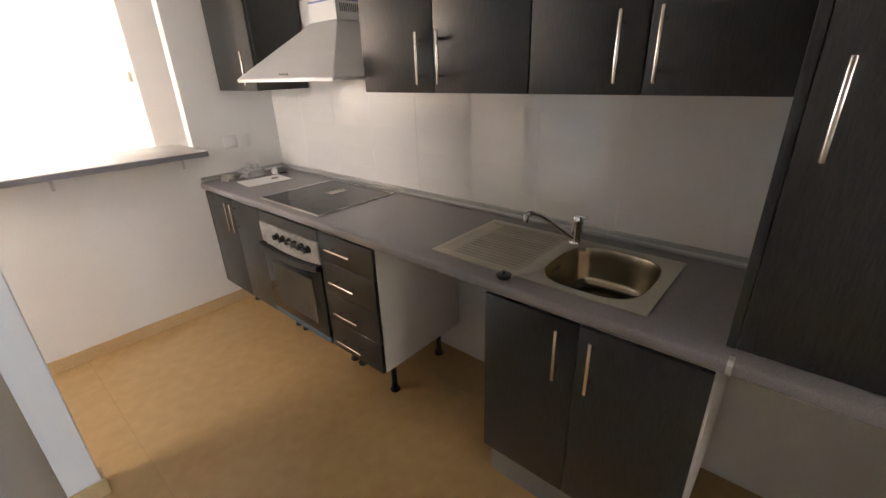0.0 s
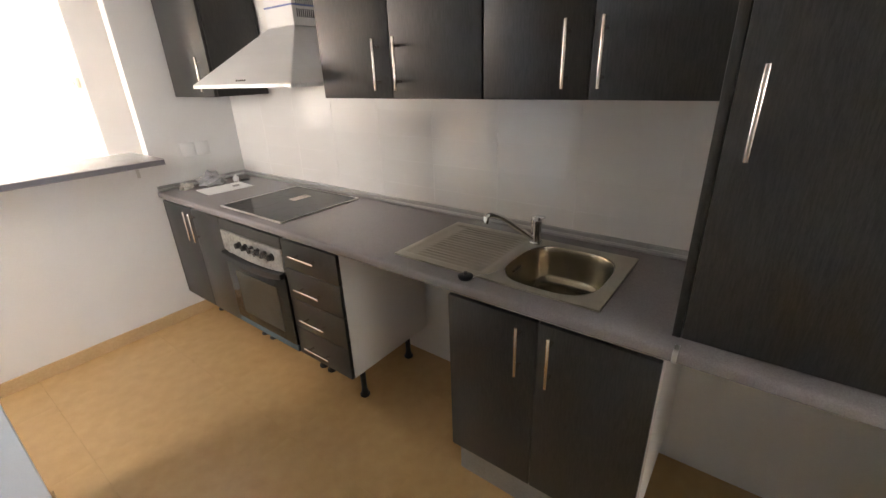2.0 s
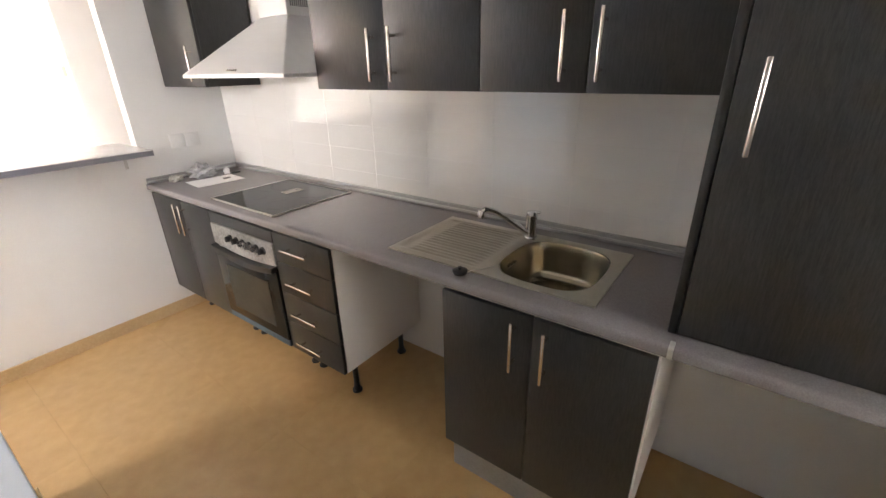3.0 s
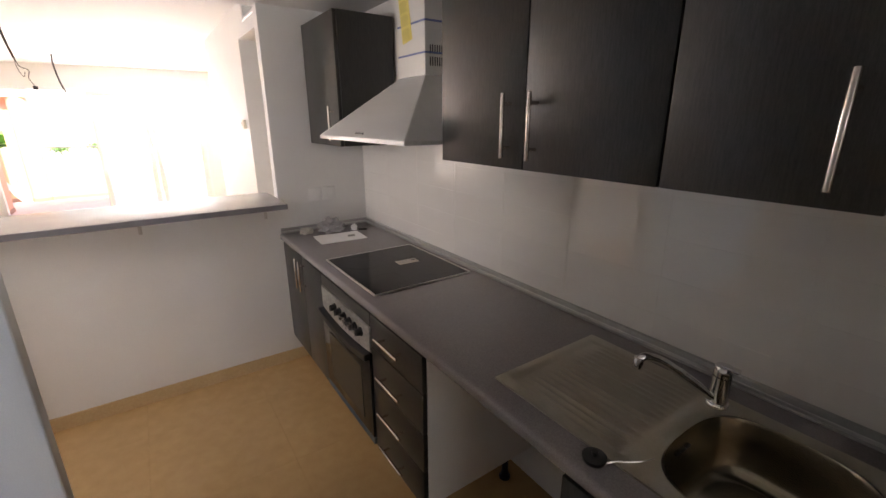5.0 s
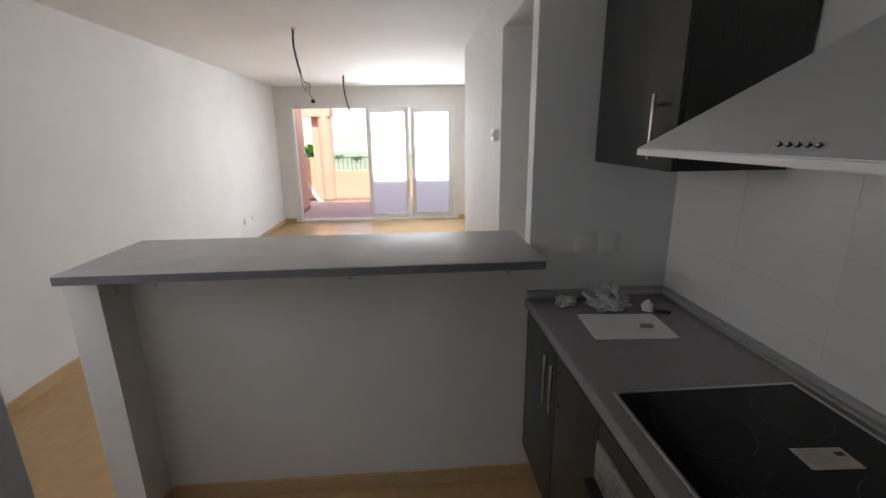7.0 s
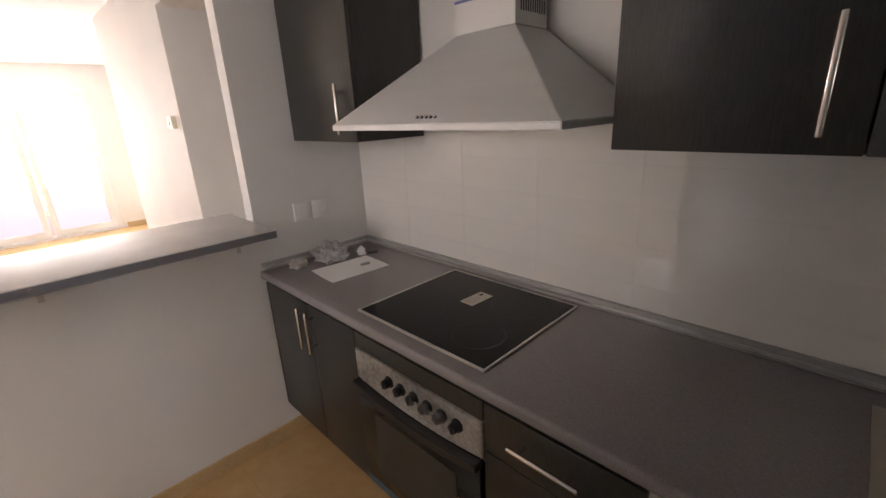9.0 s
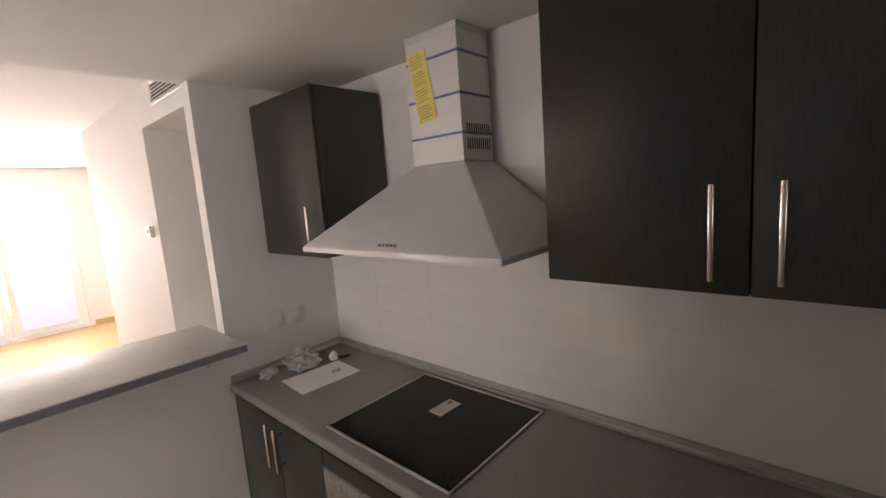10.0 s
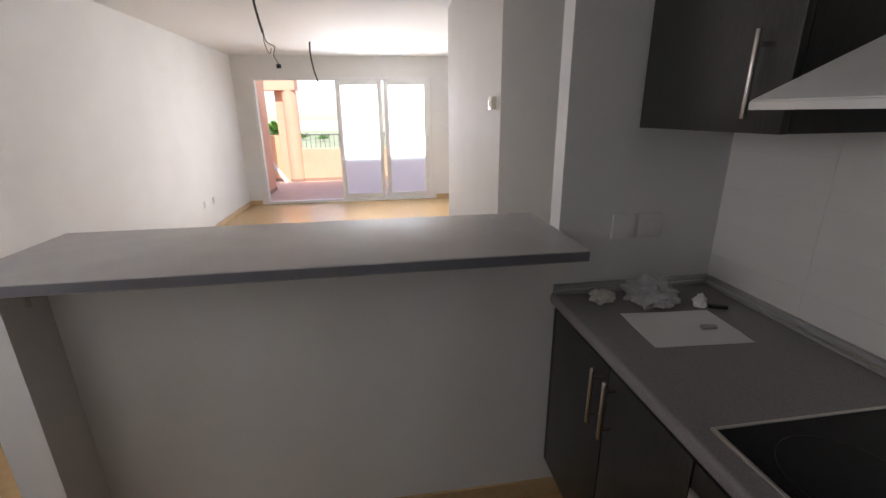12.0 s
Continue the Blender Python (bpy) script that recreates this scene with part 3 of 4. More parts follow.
def carcass(x0, x1, z0, z1, y0, y1, mat, parent, t=0.016):
    say = "white melamine panel" if mat is MELAMINE else ""
    part("side_panel", box(x0, x0 + t, y0, y1, z0, z1, 0.0008), mat, parent, say)
    part("side_panel", box(x1 - t, x1, y0, y1, z0, z1, 0.0008), mat, parent, say)
    part("bottom_panel", box(x0 + t, x1 - t, y0, y1, z0, z0 + t), mat, parent, say)
    part("back_panel", box(x0 + t, x1 - t, y1 - 0.006, y1 - 0.001, z0 + t, z1), mat, parent, say)
    part("top_rail", box(x0 + t, x1 - t, y0, y0 + 0.08, z1 - t, z1), mat, parent, say)


cab = thing("base_cabinet", (0.40, -0.32, 0.0), "dark wenge two-door base cabinet in the corner", "cabinet", "base units")
carcass(0.052, 0.735, 0.195, 0.862, -0.582, -0.03, MELAMINE, cab)
for x0, x1, hx in ((0.053, 0.410, 0.380), (0.4135, 0.733, 0.447)):
    d = part("door", box(x0, x1, -0.602, -0.583, 0.197, 0.852, 0.0025, 2), WENGE, cab)
    handle((hx, -0.634, 0.658), (hx, -0.634, 0.838), 0.032, d)
part("filler", box(PX + 0.012, 0.050, -0.600, -0.584, 0.197, 0.852, 0.001), WENGE, cab)
for x, y in ((0.12, -0.45), (0.68, -0.45), (0.12, -0.1), (0.66, -0.1)):
    leg(x, y, 0.195, cab)

oc = thing("oven_housing", (1.02, -0.32, 0.0), "dark wenge housing unit round the built-in oven", "cabinet", "base units")
part("side_panel", box(0.737, 0.753, -0.582, -0.03, 0.195, 0.862), MELAMINE, oc)
part("side_panel", box(1.297, 1.313, -0.582, -0.03, 0.195, 0.862), MELAMINE, oc)
part("bottom_panel", box(0.753, 1.297, -0.582, -0.03, 0.195, 0.211), MELAMINE, oc)
part("top_panel", box(0.738, 1.312, -0.602, -0.583, 0.792, 0.852, 0.0012), WENGE, oc)
for x, y in ((0.77, -0.45), (1.275, -0.45), (0.80, -0.1), (1.25, -0.1)):
    leg(x, y, 0.195, oc)

oven = thing("oven", (1.025, -0.33, 0.212), "built-in oven with dirty steel panel and black glass door", "oven")
part("cavity", box(0.76, 1.29, -0.582, -0.06, 0.214, 0.788), BLACK_PLASTIC, oven)


def bowed(x0, x1, y0, y1, top, low, n=14):
    """A board whose top and lower edges are functions of -1..1 across its width."""
    bm = bmesh.new()
    rows = []
    for k in range(n + 1):
        u = 2 * k / n - 1
        x = x0 + (x1 - x0) * k / n
        rows.append([bm.verts.new((x, y, z)) for y, z in ((y0, low(u)), (y0, top(u)), (y1, top(u)), (y1, low(u)))])
    for p, q in zip(rows, rows[1:]):
        for k in range(4):
            bm.faces.new((p[k], p[(k + 1) % 4], q[(k + 1) % 4], q[k]))
    bm.faces.new(rows[0][::-1])
    bm.faces.new(rows[-1])
    bmesh.ops.recalc_face_normals(bm, faces=bm.faces)
    rim = [e for e in bm.edges if abs(e.verts[0].co.y - y0) + abs(e.verts[1].co.y - y0) < 1e-5 and any(abs(f.normal.y) < 0.5 for f in e.link_faces)]
    bmesh.ops.bevel(bm, geom=rim, offset=0.003, segments=2, affect="EDGES")
    return bm


panel = part("control_panel", bowed(0.738, 1.312, -0.606, -0.583, lambda u: 0.789, lambda u: 0.672 - 0.022 * (1 - u * u)), PANEL, oven, "smeared brushed steel control panel")
for x in (0.925, 0.985, 1.045, 1.105, 1.165, 1.225):
    k = rod((x, -0.604, 0.735), (x, -0.612, 0.735), 0.021, 0.020, 22, bevel=0.001)
    rod((x, -0.612, 0.735), (x, -0.632, 0.735), 0.0165, 0.0145, 22, bm=k, bevel=0.002)
    box(x - 0.003, x + 0.003, -0.635, -0.630, 0.722, 0.749, 0.001, bm=k)
    part("knob", k, BLACK_PLASTIC, panel, "black knob")
od = part("oven_door", box(0.740, 1.310, -0.612, -0.583, 0.246, 0.645, 0.004, 2), OVEN_GLASS, oven, "black glass oven door")
part("window", box(0.830, 1.220, -0.6150, -0.611, 0.300, 0.565, 0.001), OVEN_PANE, od, "smoked inner window")
part("door_handle", bowed(0.741, 1.309, -0.634, -0.605, lambda u: 0.669 - 0.022 * (1 - u * u), lambda u: 0.640 - 0.030 * (1 - u * u)), BLACK_PLASTIC, od, "curved black handle band")
part("film_strip", box(0.740, 1.310, -0.609, -0.584, 0.207, 0.244, 0.002), BLUE_FILM, oven, "trim strip under blue protective film")
wrap = bmesh.new()
bmesh.ops.create_grid(wrap, x_segments=22, y_segments=10, size=0.5)
for v in wrap.verts:
    u, s = v.co.x, v.co.y
    n = noise.noise((u * 9, s * 7, 3.1))
    v.co = Vector((1.13 + 0.18 * u + 0.01 * n, -0.640 - 0.010 * n + 0.020 * abs(u) ** 2 * 2, 0.735 + 0.055 * s + 0.014 * noise.noise((u * 6, 1.7, s))))
part("film", wrap, FILM, panel, "torn clear plastic film", sharp=80)

dr = thing("drawer_unit", (1.515, -0.32, 0.0), "dark wenge four-drawer base unit with white side", "cabinet", "base units")
carcass(1.315, 1.717, 0.205, 0.862, -0.582, -0.032, MELAMINE, dr)
for z0, z1, hz in ((0.706, 0.852, 0.790), (0.540, 0.703, 0.618), (0.374, 0.537, 0.449), (0.207, 0.371, 0.283)):
    d = part("drawer_front", box(1.317, 1.716, -0.602, -0.583, z0, z1, 0.0025, 2), WENGE, dr)
    handle((1.412, -0.634, hz), (1.594, -0.634, hz), 0.032, d)
for x, y in ((1.345, -0.45), (1.650, -0.484), (1.37, -0.108), (1.625, -0.108)):
    leg(x, y, 0.205, dr)

sc = thing("sink_cabinet", (2.64, -0.32, 0.0), "dark wenge two-door sink base cabinet on a grey plinth", "cabinet", "base units")
carcass(2.302, 2.982, 0.171, 0.862, -0.582, -0.032, MELAMINE, sc)
for x0, x1, hx in ((2.303, 2.634, 2.580), (2.638, 2.976, 2.684)):
    d = part("door", box(x0, x1, -0.602, -0.583, 0.172, 0.850, 0.0025, 2), WENGE, sc)
    handle((hx, -0.634, 0.650), (hx, -0.634, 0.830), 0.032, d)
part("plinth", box(2.310, 2.975, -0.556, -0.540, 0.0, 0.170, 0.001), PLINTH, sc, "grey plinth board")
for x, y in ((2.36, -0.50), (2.92, -0.50), (2.36, -0.1), (2.92, -0.1)):
    leg(x, y, 0.171, sc)

# worktop with the cut-out under the sink bowl
wt = thing("worktop", (1.8, -0.3, 0.866), "mottled grey laminate kitchen worktop with rounded front edge", "worktop")
slab = extrude_profile(nosing(FRONT, -0.56, 0.866, Z_TOP, 0.012), "x", PX, 3.65)
box(PX, 2.39, -0.56, NY, 0.866, Z_TOP, bm=slab)
box(2.77, 3.65, -0.56, NY, 0.866, Z_TOP, bm=slab)
box(2.39, 2.77, -0.56, -0.52, 0.866, Z_TOP, bm=slab)
box(2.39, 2.77, -0.13, NY, 0.866, Z_TOP, bm=slab)
part("slab", slab, WORKTOP, wt)
up = [(0.0, 0.906), (-0.030, 0.906), (-0.030, 0.910), (-0.024, 0.914), (-0.020, 0.931), (-0.016, 0.936), (0.0, 0.938)]
part("upstand", extrude_profile([(u * 0.7 + NY, z) for u, z in up], "x", PX + 0.02, 2.977), TRIM, wt, "grey plastic upstand")
part("upstand", extrude_profile([(PX - u * 0.7, z) for u, z in up], "y", -0.605, NY), TRIM, wt, "grey plastic upstand")
part("trim_line", box(PX + 0.02, 2.977, NY - 0.0190, NY - 0.0150, 0.913, 0.924, 0.0015), ALU, wt, "aluminium trim line")
part("trim_line", box(PX + 0.0150, PX + 0.0190, -0.605, NY - 0.02, 0.913, 0.924, 0.0015), ALU, wt, "aluminium trim line")
part("joint_strip", extrude_profile(nosing(FRONT - 0.0015, -0.585, 0.864, Z_TOP + 0.0012, 0.012), "x", 2.993, 3.005), ALU, wt, "aluminium joint strip")

# hob
hob = thing("hob", (1.0, -0.31, Z_TOP), "black ceramic hob with steel edge in the worktop", "hob")
part("glass", box(0.722, 1.279, -0.553, -0.067, Z_TOP + 0.001, Z_TOP + 0.006, 0.001), BLACK_GLASS, hob)
edge = box(0.714, 1.287, -0.562, -0.553, Z_TOP, Z_TOP + 0.0075, 0.0015)
box(0.714, 1.287, -0.067, -0.058, Z_TOP, Z_TOP + 0.0075, 0.0015, bm=edge)
box(0.714, 0.722, -0.553, -0.067, Z_TOP, Z_TOP + 0.0075, 0.0015, bm=edge)
box(1.279, 1.287, -0.553, -0.067, Z_TOP, Z_TOP + 0.0075, 0.0015, bm=edge)
part("edge", edge, STEEL, hob, "steel edge frame")


def flat_ring(x, y, z, r, w, n=48):
    bm = bmesh.new()
    a = [bm.verts.new((x + r * math.cos(k * math.tau / n), y + r * math.sin(k * math.tau / n), z)) for k in range(n)]
    b = [bm.verts.new((x + (r - w) * math.cos(k * math.tau / n), y + (r - w) * math.sin(k * math.tau / n), z)) for k in range(n)]
    for k in range(n):
        bm.faces.new((a[k], a[(k + 1) % n], b[(k + 1) % n], b[k]))
    return bm


for x, y, r in ((1.155, -0.425, 0.082), (0.865, -0.42, 0.105), (1.130, -0.185, 0.095), (0.845, -0.185, 0.080)):
    part("cooking_ring", flat_ring(x, y, Z_TOP + 0.0064, r, 0.0022), GREY_PRINT, hob)
sticker = solo("sticker", box(0.952, 1.012, -0.287, -0.177, Z_TOP + 0.0066, Z_TOP + 0.0074), STICKER, (0.982, -0.232, Z_TOP + 0.0066), "small tan paper sticker on the hob glass", "label")
part("print", box(0.965, 0.978, -0.205, -0.185, Z_TOP + 0.0076, Z_TOP + 0.0080), GREY_PRINT, sticker)
for k in range(5):
    part("print", box(0.960 + 0.009 * k, 0.9615 + 0.009 * k, -0.275, -0.225 + 0.012 * (k % 2), Z_TOP + 0.0076, Z_TOP + 0.0079), PLINTH, sticker)
sticker.rotation_euler = (0, 0, radians(-3))

# sink
sk = thing("sink", (2.4, -0.32, Z_TOP), "stainless steel inset sink with ribbed drainer", "sink")
sb = bmesh.new()
cx, cy, N = 2.583, -0.322, 64
ZS = Z_TOP + 0.006


def superellipse(rx, ry, z, p=3.4):
    out = []
    for k in range(N):
        a = math.tau * k / N
        c, s = math.cos(a), math.sin(a)
        out.append((cx + rx * math.copysign(abs(c) ** (2 / p), c), cy + ry * math.copysign(abs(s) ** (2 / p), s), z))
    return out


def bridge(bm, ra, rb):
    for k in range(len(ra)):
        bm.faces.new((ra[k], ra[(k + 1) % len(ra)], rb[(k + 1) % len(rb)], rb[k]))


X0, X1, Y0, Y1 = 2.395, 2.790, -0.537, -0.107
outer = []
for k in range(N):
    a = math.tau * k / N
    c, s = math.cos(a), math.sin(a)
    m = max(abs(c), abs(s))
    u, v = c / m, s / m
    outer.append((X1 if u > 0.999 else (X0 if u < -0.999 else (X0 + X1) / 2 + u * (X1 - X0) / 2), (Y0 + Y1) / 2 + v * (Y1 - Y0) / 2, ZS))
rim_low = [(x, y, Z_TOP + 0.0005) for x, y, z in outer]
ring_o = [sb.verts.new(p) for p in outer]
ring_l = [sb.verts.new(p) for p in superellipse(0.172, 0.186, ZS)]
ring_i = [sb.verts.new(p) for p in superellipse(0.166, 0.180, ZS - 0.003)]
bridge(sb, ring_o, ring_l)
bridge(sb, ring_l, ring_i)
bridge(sb, [sb.verts.new(p) for p in rim_low], ring_o)
# drainer: a grid with raised ribs
gx, gy = 46, 96
DX0, DX1 = 2.003, X0
grid = []
for i in range(gx + 1):
    row = []
    for j in range(gy + 1):
        x, y = DX0 + (DX1 - DX0) * i / gx, Y0 + (Y1 - Y0) * j / gy
        ex = min(1, max(0, (x - DX0 - 0.022) / 0.012)) * min(1, max(0, (DX1 + 0.004 - x - 0.012) / 0.02))
        ey = min(1, max(0, (y - Y0 - 0.030) / 0.012)) * min(1, max(0, (Y1 - 0.030 - y) / 0.012))
        inside = ex * ey
        rib_x = min(1, max(0, (x - DX0 - 0.06) / 0.02)) * min(1, max(0, (DX1 - 0.03 - x) / 0.02))
        rib = 0.0042 * max(0, math.sin((y - Y0) * math.tau / 0.0235)) * rib_x
        row.append(sb.verts.new((x, y, ZS + inside * (-0.0050 + rib))))
    grid.append(row)
for i in range(gx):
    for j in range(gy):
        sb.faces.new((grid[i][j], grid[i + 1][j], grid[i + 1][j + 1], grid[i][j + 1]))
for line in ([g[0] for g in grid], [g[-1] for g in grid], grid[0]):
    low = [sb.verts.new((v.co.x, v.co.y, Z_TOP + 0.0005)) for v in line]
    for a, b, c, d in zip(line, line[1:], low[1:], low):
        sb.faces.new((a, b, c, d))
part("drainer", sb, SINK, sk, "ribbed linen-finish steel drainer", sharp=50)
bb = bmesh.new()
rings = []
for rx, ry, z in ((0.166, 0.180, ZS - 0.003), (0.163, 0.177, ZS - 0.012), (0.158, 0.172, ZS - 0.06), (0.150, 0.165, ZS - 0.115), (0.138, 0.153, ZS - 0.14), (0.115, 0.130, ZS - 0.150), (0.05, 0.055, ZS - 0.153), (0.03, 0.03, ZS - 0.156)):
    rings.append([bb.verts.new(p) for p in superellipse(rx, ry, z, 3.0 if rx > 0.1 else 2.0)])
for a, b in zip(rings, rings[1:]):
    bridge(bb, a, b)
bb.faces.new(rings[-1])
bowl = part("bowl", bb, BOWL, sk, "polished steel bowl", sharp=60)
for k in range(3):
    part("overflow_slot", rod((2.4235, -0.35 + 0.022 * k, 0.868), (2.428, -0.35 + 0.022 * k, 0.866), 0.007, seg=10), BLACK_PLASTIC, bowl)
part("drain", rod((cx, cy, ZS - 0.156), (cx, cy, ZS - 0.150), 0.028, 0.026, 24), CHROME, bowl)

tap = thing("tap", (2.415, -0.16, ZS), "chrome single-lever mixer tap with swivel spout", "tap")
body = rod((2.415, -0.160, ZS), (2.415, -0.160, ZS + 0.012), 0.027, 0.025, 24, bevel=0.002)
rod((2.415, -0.160, ZS + 0.012), (2.415, -0.160, ZS + 0.085), 0.021, 0.022, 24, bm=body)
part("body", body, CHROME, tap)
part("spout", tube(smooth_line([(2.405, -0.175, ZS + 0.025), (2.370, -0.235, ZS + 0.080), (2.335, -0.295, ZS + 0.130), (2.312, -0.335, ZS + 0.148), (2.302, -0.352, ZS + 0.138)]), [0.0115] * 12 + [0.010] * 21, 12), CHROME, tap)
part("aerator", rod((2.303, -0.350, ZS + 0.146), (2.301, -0.353, ZS + 0.118), 0.0125, 0.0118, 18, bevel=0.001), CHROME, tap)
lv = rod((2.415, -0.160, ZS + 0.086), (2.415, -0.160, ZS + 0.112), 0.0225, 0.020, 24, bevel=0.003)
box(2.409, 2.450, -0.170, -0.150, ZS + 0.106, ZS + 0.115, 0.003, 2, bm=lv)
part("lever", lv, CHROME, tap)

plug = solo("sink_plug", rod((2.350, -0.562, Z_TOP), (2.350, -0.562, Z_TOP + 0.013), 0.024, 0.027, 24, bevel=0.003), BLACK_PLASTIC, (2.350, -0.562, Z_TOP), "black rubber sink plug lying on the worktop edge", "plug")
part("knob", rod((2.350, -0.562, Z_TOP + 0.012), (2.350, -0.562, Z_TOP + 0.024), 0.006, 0.007, 12), BLACK_PLASTIC, plug)
chain = [(2.372, -0.556, Z_TOP + 0.006), (2.385, -0.535, ZS + 0.004), (2.40, -0.515, ZS + 0.003), (2.415, -0.49, ZS + 0.003), (2.425, -0.46, ZS + 0.002)]
part("chain", tube(smooth_line(chain, 6), 0.0018, 6), STEEL, plug)

# ---- wall units ----
Z_U0, Z_U1, Y_U = 1.463, 2.130, -0.362


def wall_unit(x0, x1, doors, label):
    u = thing("wall_cabinet", ((x0 + x1) / 2, -0.17, Z_U0), label, "cabinet", "wall units")
    carcass(x0, x1, Z_U0 + 0.001, Z_U1, Y_U + 0.021, -0.026, WENGE, u)
    part("top", box(x0 + 0.016, x1 - 0.016, Y_U + 0.021, -0.026, Z_U1 - 0.02, Z_U1 - 0.004), WENGE_H, u)
    for a, b, hx in doors:
        d = part("door", box(a + 0.0015, b - 0.0015, Y_U, Y_U + 0.019, Z_U0, Z_U1, 0.0025, 2), WENGE, u)
        handle((hx, Y_U - 0.032, 1.494), (hx, Y_U - 0.032, 1.673), 0.032, d)


wall_unit(0.029, 0.531, [(0.029, 0.531, 0.462)], "single-door dark wenge wall cabinet in the corner")
wall_unit(1.489, 2.292, [(1.489, 1.892, 1.835), (1.892, 2.292, 1.938)], "two-door dark wenge wall cabinet beside the hood")
wall_unit(2.294, 2.972, [(2.294, 2.640, 2.574), (2.640, 2.972, 2.676)], "two-door dark wenge wall cabinet over the sink")

tall = thing("tall_cabinet", (3.30, -0.28, Z_TOP), "tall dark wenge cabinet standing on the worktop", "cabinet")
carcass(2.999, 3.64, Z_TOP + 0.002, 2.130, -0.530, -0.024, WENGE, tall)
part("end_panel", box(2.978, 2.9985, -0.550, -0.024, Z_TOP + 0.001, 2.130, 0.0025, 2), WENGE, tall)
d = part("door", box(3.0010, 3.638, -0.551, -0.532, Z_TOP + 0.003, 2.128, 0.0025, 2), WENGE, tall)
part("top", box(3.015, 3.624, -0.530, -0.024, 2.110, 2.126), WENGE_H, tall)
handle((3.047, -0.583, 1.362), (3.047, -0.583, 1.545), 0.032, d)

# ---- cooker hood ----
hood = thing("cooker_hood", (1.005, -0.25, 1.513), "pyramid steel cooker hood with tall chimney", "hood")
hx0, hx1, hy = 0.572, 1.440, -0.488
cx0, cx1, cyf = 0.884, 1.114, -0.190
hb = bmesh.new()
lo = [hb.verts.new(p) for p in ((hx0, hy, 1.513), (hx1, hy, 1.513), (hx1, -0.0235, 1.513), (hx0, -0.0235, 1.513))]
li = [hb.verts.new(p) for p in ((hx0, hy, 1.529), (hx1, hy, 1.529), (hx1, -0.0235, 1.529), (hx0, -0.0235, 1.529))]
hi = [hb.verts.new(p) for p in ((cx0, cyf, 1.785), (cx1, cyf, 1.785), (cx1, -0.0235, 1.785), (cx0, -0.0235, 1.785))]
bridge(hb, lo, li)
bridge(hb, li, hi)
bmesh.ops.bevel(hb, geom=[e for e in hb.edges if not e.is_boundary], offset=0.002, segments=2, affect="EDGES")
part("canopy", hb, HOOD, hood, "satin steel pyramid canopy", sharp=25)
part("filter", box(hx0 + 0.012, hx1 - 0.012, hy + 0.012, -0.03, 1.520, 1.526), STEEL, hood, "steel grease filter underside")
for k in range(5):
    x = 0.988 + 0.0175 * k
    part("button_rim", rod((x, -0.4735, 1.5479), (x, -0.460, 1.540), 0.0044, seg=14), BLACK_PLASTIC, hood)
    part("button", rod((x, -0.4745, 1.5485), (x, -0.460, 1.540), 0.0034, seg=14, bevel=0.0008), CHROME, hood, "small chrome button")
ch = part("chimney", box(cx0, cx1, cyf, -0.0235, 1.786, 2.219, 0.002), HOOD, hood, "satin steel chimney duct")
part("chimney_sleeve", box(cx0 - 0.0015, cx1 + 0.0015, cyf - 0.0015, -0.0235, 2.196, 2.218, 0.001), HOOD, hood)
for z in (1.877, 2.001, 2.130):
    t = box(cx0 - 0.0012, cx1 + 0.0012, cyf - 0.0012, cyf - 0.0002, z - 0.004, z + 0.004)
    box(cx1 + 0.0002, cx1 + 0.0012, cyf - 0.0002, -0.026, z - 0.004, z + 0.004, bm=t)
    part("strap", t, BLUE_TAPE, ch, "blue strapping tape")
lab = part("label", box(-0.042, 0.042, -0.001, 0.0, -0.117, 0.117), YELLOW, hood, "yellow instruction label")
lab.data.transform(Matrix.Translation(ORIGIN[hood]))
lab.data.transform(pose(0.953 - ORIGIN[hood].x, cyf - 0.0014 - ORIGIN[hood].y, 2.048 - ORIGIN[hood].z, 0, -9.5, 0))
for r in range(24):
    if r % 6 == 5:
        continue
    wide = 0.030 if r % 3 else 0.024
    q = part("print_line", box(-0.034, -0.034 + 2 * wide, -0.0008, -0.0002, 0.106 - r * 0.0094 - 0.0028, 0.106 - r * 0.0094), OLIVE, lab)
    q.data.transform(Matrix.Translation(ORIGIN[hood]))
    q.data.transform(pose(0.953 - ORIGIN[hood].x, cyf - 0.0024 - ORIGIN[hood].y, 2.048 - ORIGIN[hood].z, 0, -9.5, 0))
for row, z in ((0, 1.842), (1, 1.890)):
    for k in range(11):
        y = -0.166 + k * 0.012
        part("slot", box(cx1 - 0.0005, cx1 + 0.0008, y, y + 0.0055, z - 0.018, z + 0.018), BLACK_PLASTIC, ch)

# ---- small things ----
sw = thing("wall_socket", (PX, -0.33, 1.10), "white double socket plate on the partition", "socket")
part("plate", box(PX, PX + 0.007, -0.412, -0.322, 1.094, 1.180, 0.003, 2), PLASTIC_W, sw)
part("plate", box(PX, PX + 0.007, -0.318, -0.228, 1.094, 1.180, 0.003, 2), PLASTIC_W, sw)
part("insert", rod((PX + 0.007, -0.367, 1.137), (PX + 0.0085, -0.367, 1.137), 0.021, seg=20), PLASTIC_W, sw)
part("insert", rod((PX + 0.007, -0.273, 1.137), (PX + 0.0085, -0.273, 1.137), 0.021, seg=20), PLASTIC_W, sw)

sheet = bmesh.new()
bmesh.ops.create_grid(sheet, x_segments=12, y_segments=16, size=0.5)
for v in sheet.verts:
    u, s = v.co.x, v.co.y
    v.co = Vector((u * 0.200, s * 0.285, 0.0012 + 0.004 * max(0, noise.noise((u * 2.2, s * 2.6, 0.4)))))
got = bmesh.ops.solidify(sheet, geom=sheet.faces[:], thickness=0.0006)
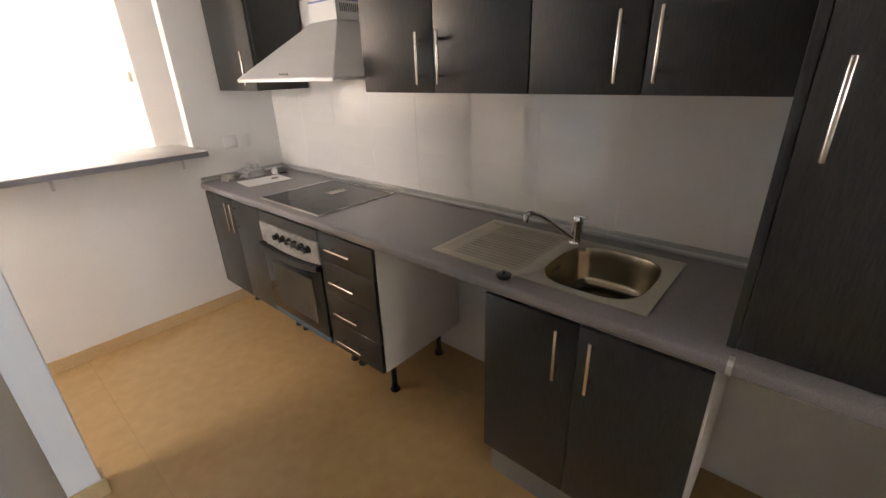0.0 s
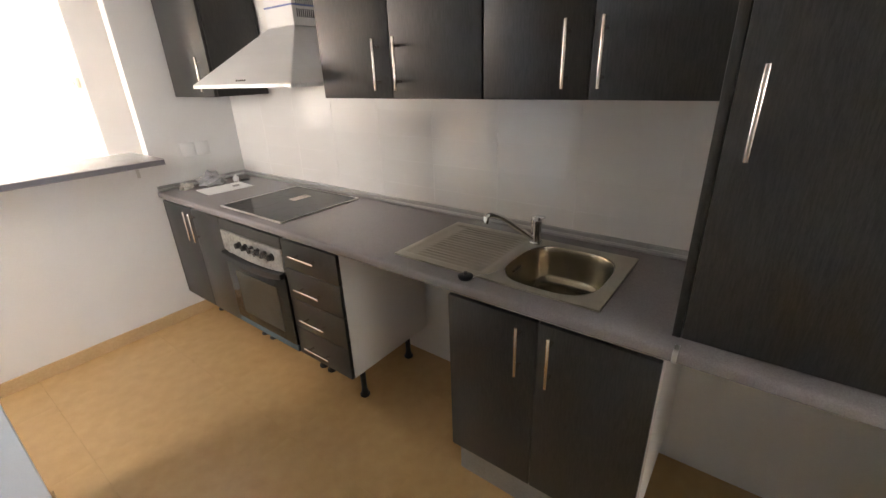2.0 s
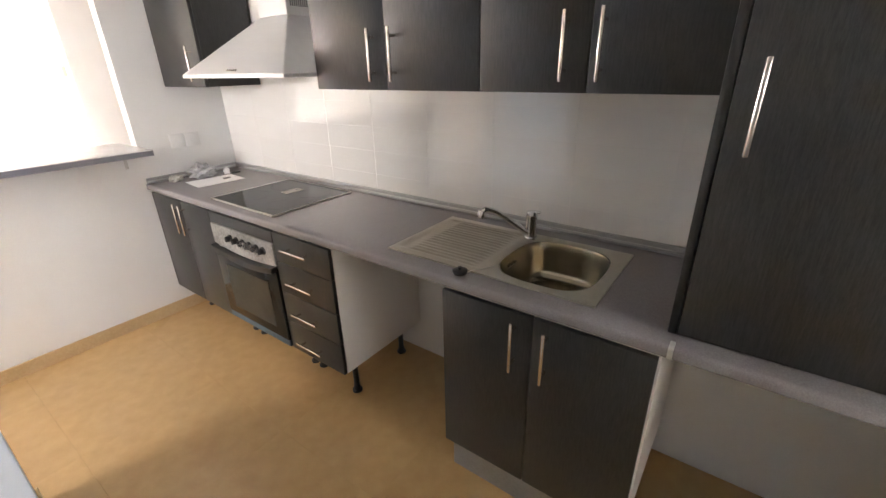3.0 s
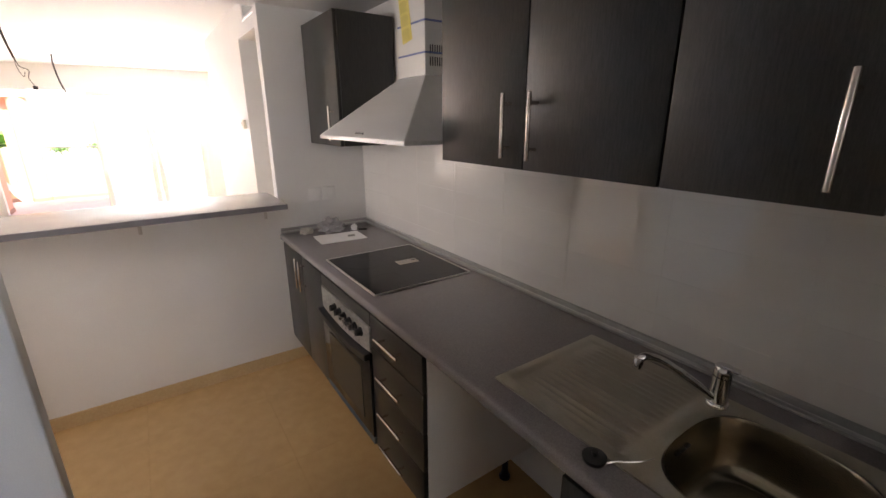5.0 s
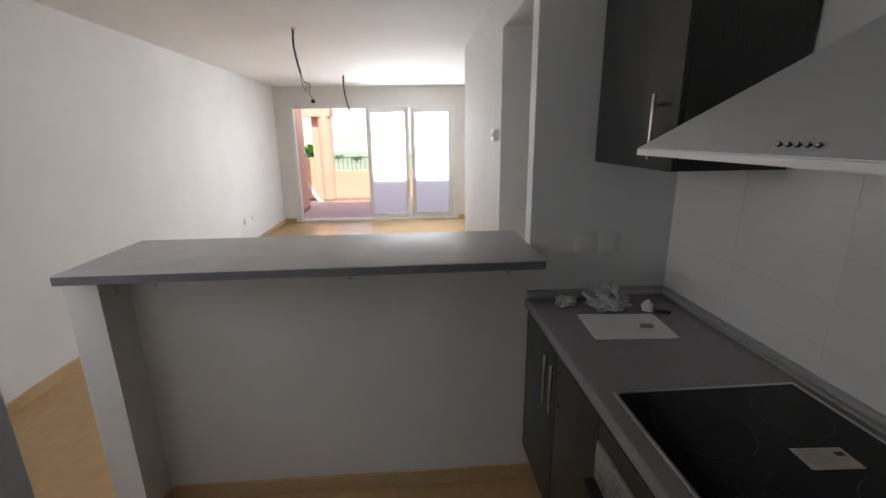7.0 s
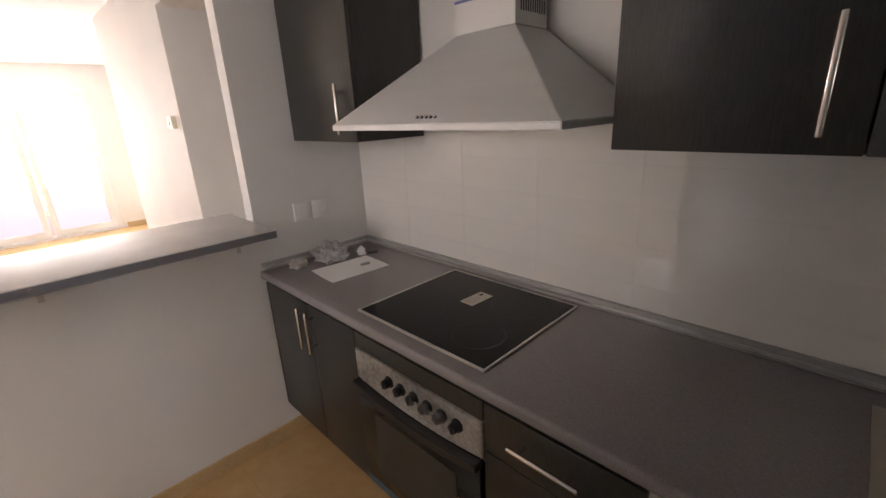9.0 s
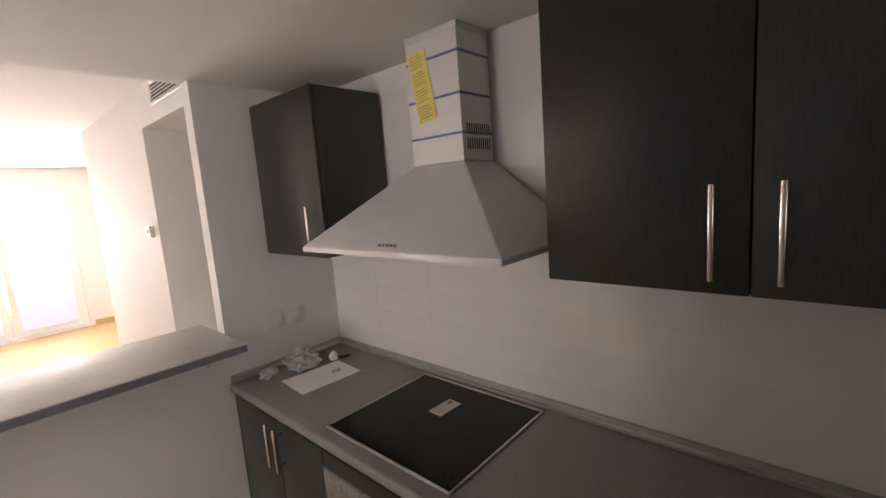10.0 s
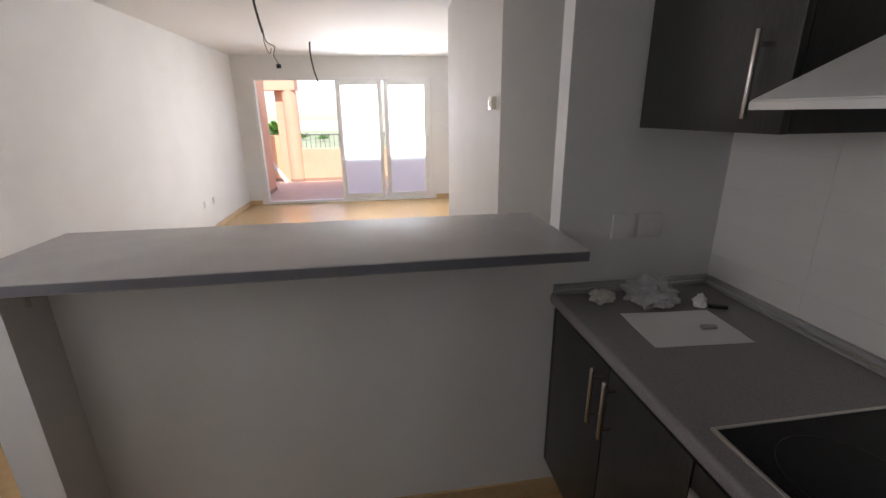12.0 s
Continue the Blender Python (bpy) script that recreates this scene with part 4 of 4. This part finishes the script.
paper = solo("paper_sheet", sheet, PAPER, (0, 0, 0), "white instruction sheet lying on the worktop", "paper")
paper.matrix_world = pose(0.325, -0.330, Z_TOP + 0.001, 0, 0, -4)


def crumple(name, at, sx, sy, sz, mat, label, cat, seed, power=0.5, sub=4, sharp=18):
    bm = bmesh.new()
    bmesh.ops.create_icosphere(bm, subdivisions=sub, radius=1.0)
    for v in bm.verts:
        d = v.co.normalized()
        n = noise.turbulence(d * 1.9 + Vector((seed, 0, 0)), 4, False)
        k = noise.cell(d * 5.0 + Vector((seed, 2, 1)))
        r = 1 - power * n + 0.10 * k
        v.co = Vector((d.x * sx * r, d.y * sy * r, max(d.z * r, -0.55) * sz + 0.55 * sz))
    ob = solo(name, bm, mat, (0, 0, 0), label, cat, sharp=sharp)
    ob.location = at
    return ob


crumple("plastic_bag", (0.150, -0.315, Z_TOP + 0.001), 0.062, 0.075, 0.050, PLASTIC_FILM, "crumpled clear plastic bag beside the paper", "bag", 3.0, 0.45, 5, 60)
crumple("wrapper", (0.105, -0.470, Z_TOP), 0.032, 0.040, 0.024, GRIME, "crumpled dirty wrapper on the worktop", "wrapper", 9.0, 0.45)
crumple("tissue", (0.205, -0.185, Z_TOP + 0.004), 0.018, 0.018, 0.026, PAPER, "small crumpled white paper wad", "paper", 14.0, 0.4)
item = solo("small_fitting", box(-0.022, 0.022, -0.008, 0.008, 0.0, 0.010, 0.003, 2), PLINTH, (0, 0, 0), "small dark metal fitting lying on the paper", "fitting")
item.matrix_world = pose(0.345, -0.265, Z_TOP + 0.004, 0, 0, 82)
item = solo("small_fitting", box(-0.028, 0.028, -0.009, 0.009, 0.0, 0.012, 0.003, 2), BLACK_PLASTIC, (0, 0, 0), "small black fitting behind the paper", "fitting")
item.matrix_world = pose(0.225, -0.135, Z_TOP + 0.001, 0, 0, 70)

# ---- tiles, last ----


def plate(sx, sy, sz, bevel):
    """A tile centred on its origin with eased front edges."""
    bm = box(-sx / 2, sx / 2, -sy / 2, sy / 2, -sz / 2, sz / 2)
    bmesh.ops.bevel(bm, geom=bm.edges[:], offset=bevel, segments=1, affect="EDGES")
    return bm


MESHES = {}


def piece(name, parent, mat, size, at, bevel):
    key = (name, mat.name, tuple(round(s, 4) for s in size))
    if key not in MESHES:
        MESHES[key] = mesh_of(plate(*size, bevel), name, mat)
    ob = new(name, MESHES[key])
    ob.parent, ob.location = parent, at
    return ob


xs = [PX + 0.3555 * k for k in range(11)]
xs = [x for x in xs if x < X_END] + [X_END]
zs = [0.895 + 0.123 * k for k in range(11)] + [K_CEIL]
for x0, x1 in zip(xs, xs[1:]):
    for z0, z1 in zip(zs, zs[1:]):
        piece("tile", wall_north, TILE, (x1 - x0 - 0.0012, 0.009, z1 - z0 - 0.0003), ((x0 + x1) / 2, NY + 0.0045, (z0 + z1) / 2), 0.0003)
structure("wall_north_base", box(PX, X_END, NY + 0.0005, 0.13, 0.0, 0.894), PAINT, "bare plastered wall under the worktop", "wall")

fx = [-6.5, -6.24] + [-6.24 + 0.6 * k for k in range(1, 20)] + [5.5]
fy = [-3.48] + [-3.275 + 0.6 * k for k in range(7)] + [0.9]
for x0, x1 in zip(fx, fx[1:]):
    for y0, y1 in zip(fy, fy[1:]):
        piece("floor_tile", floor, STONE, (x1 - x0 - 0.0005, y1 - y0 - 0.0005, 0.012), ((x0 + x1) / 2, (y0 + y1) / 2, -0.006), 0.0002)
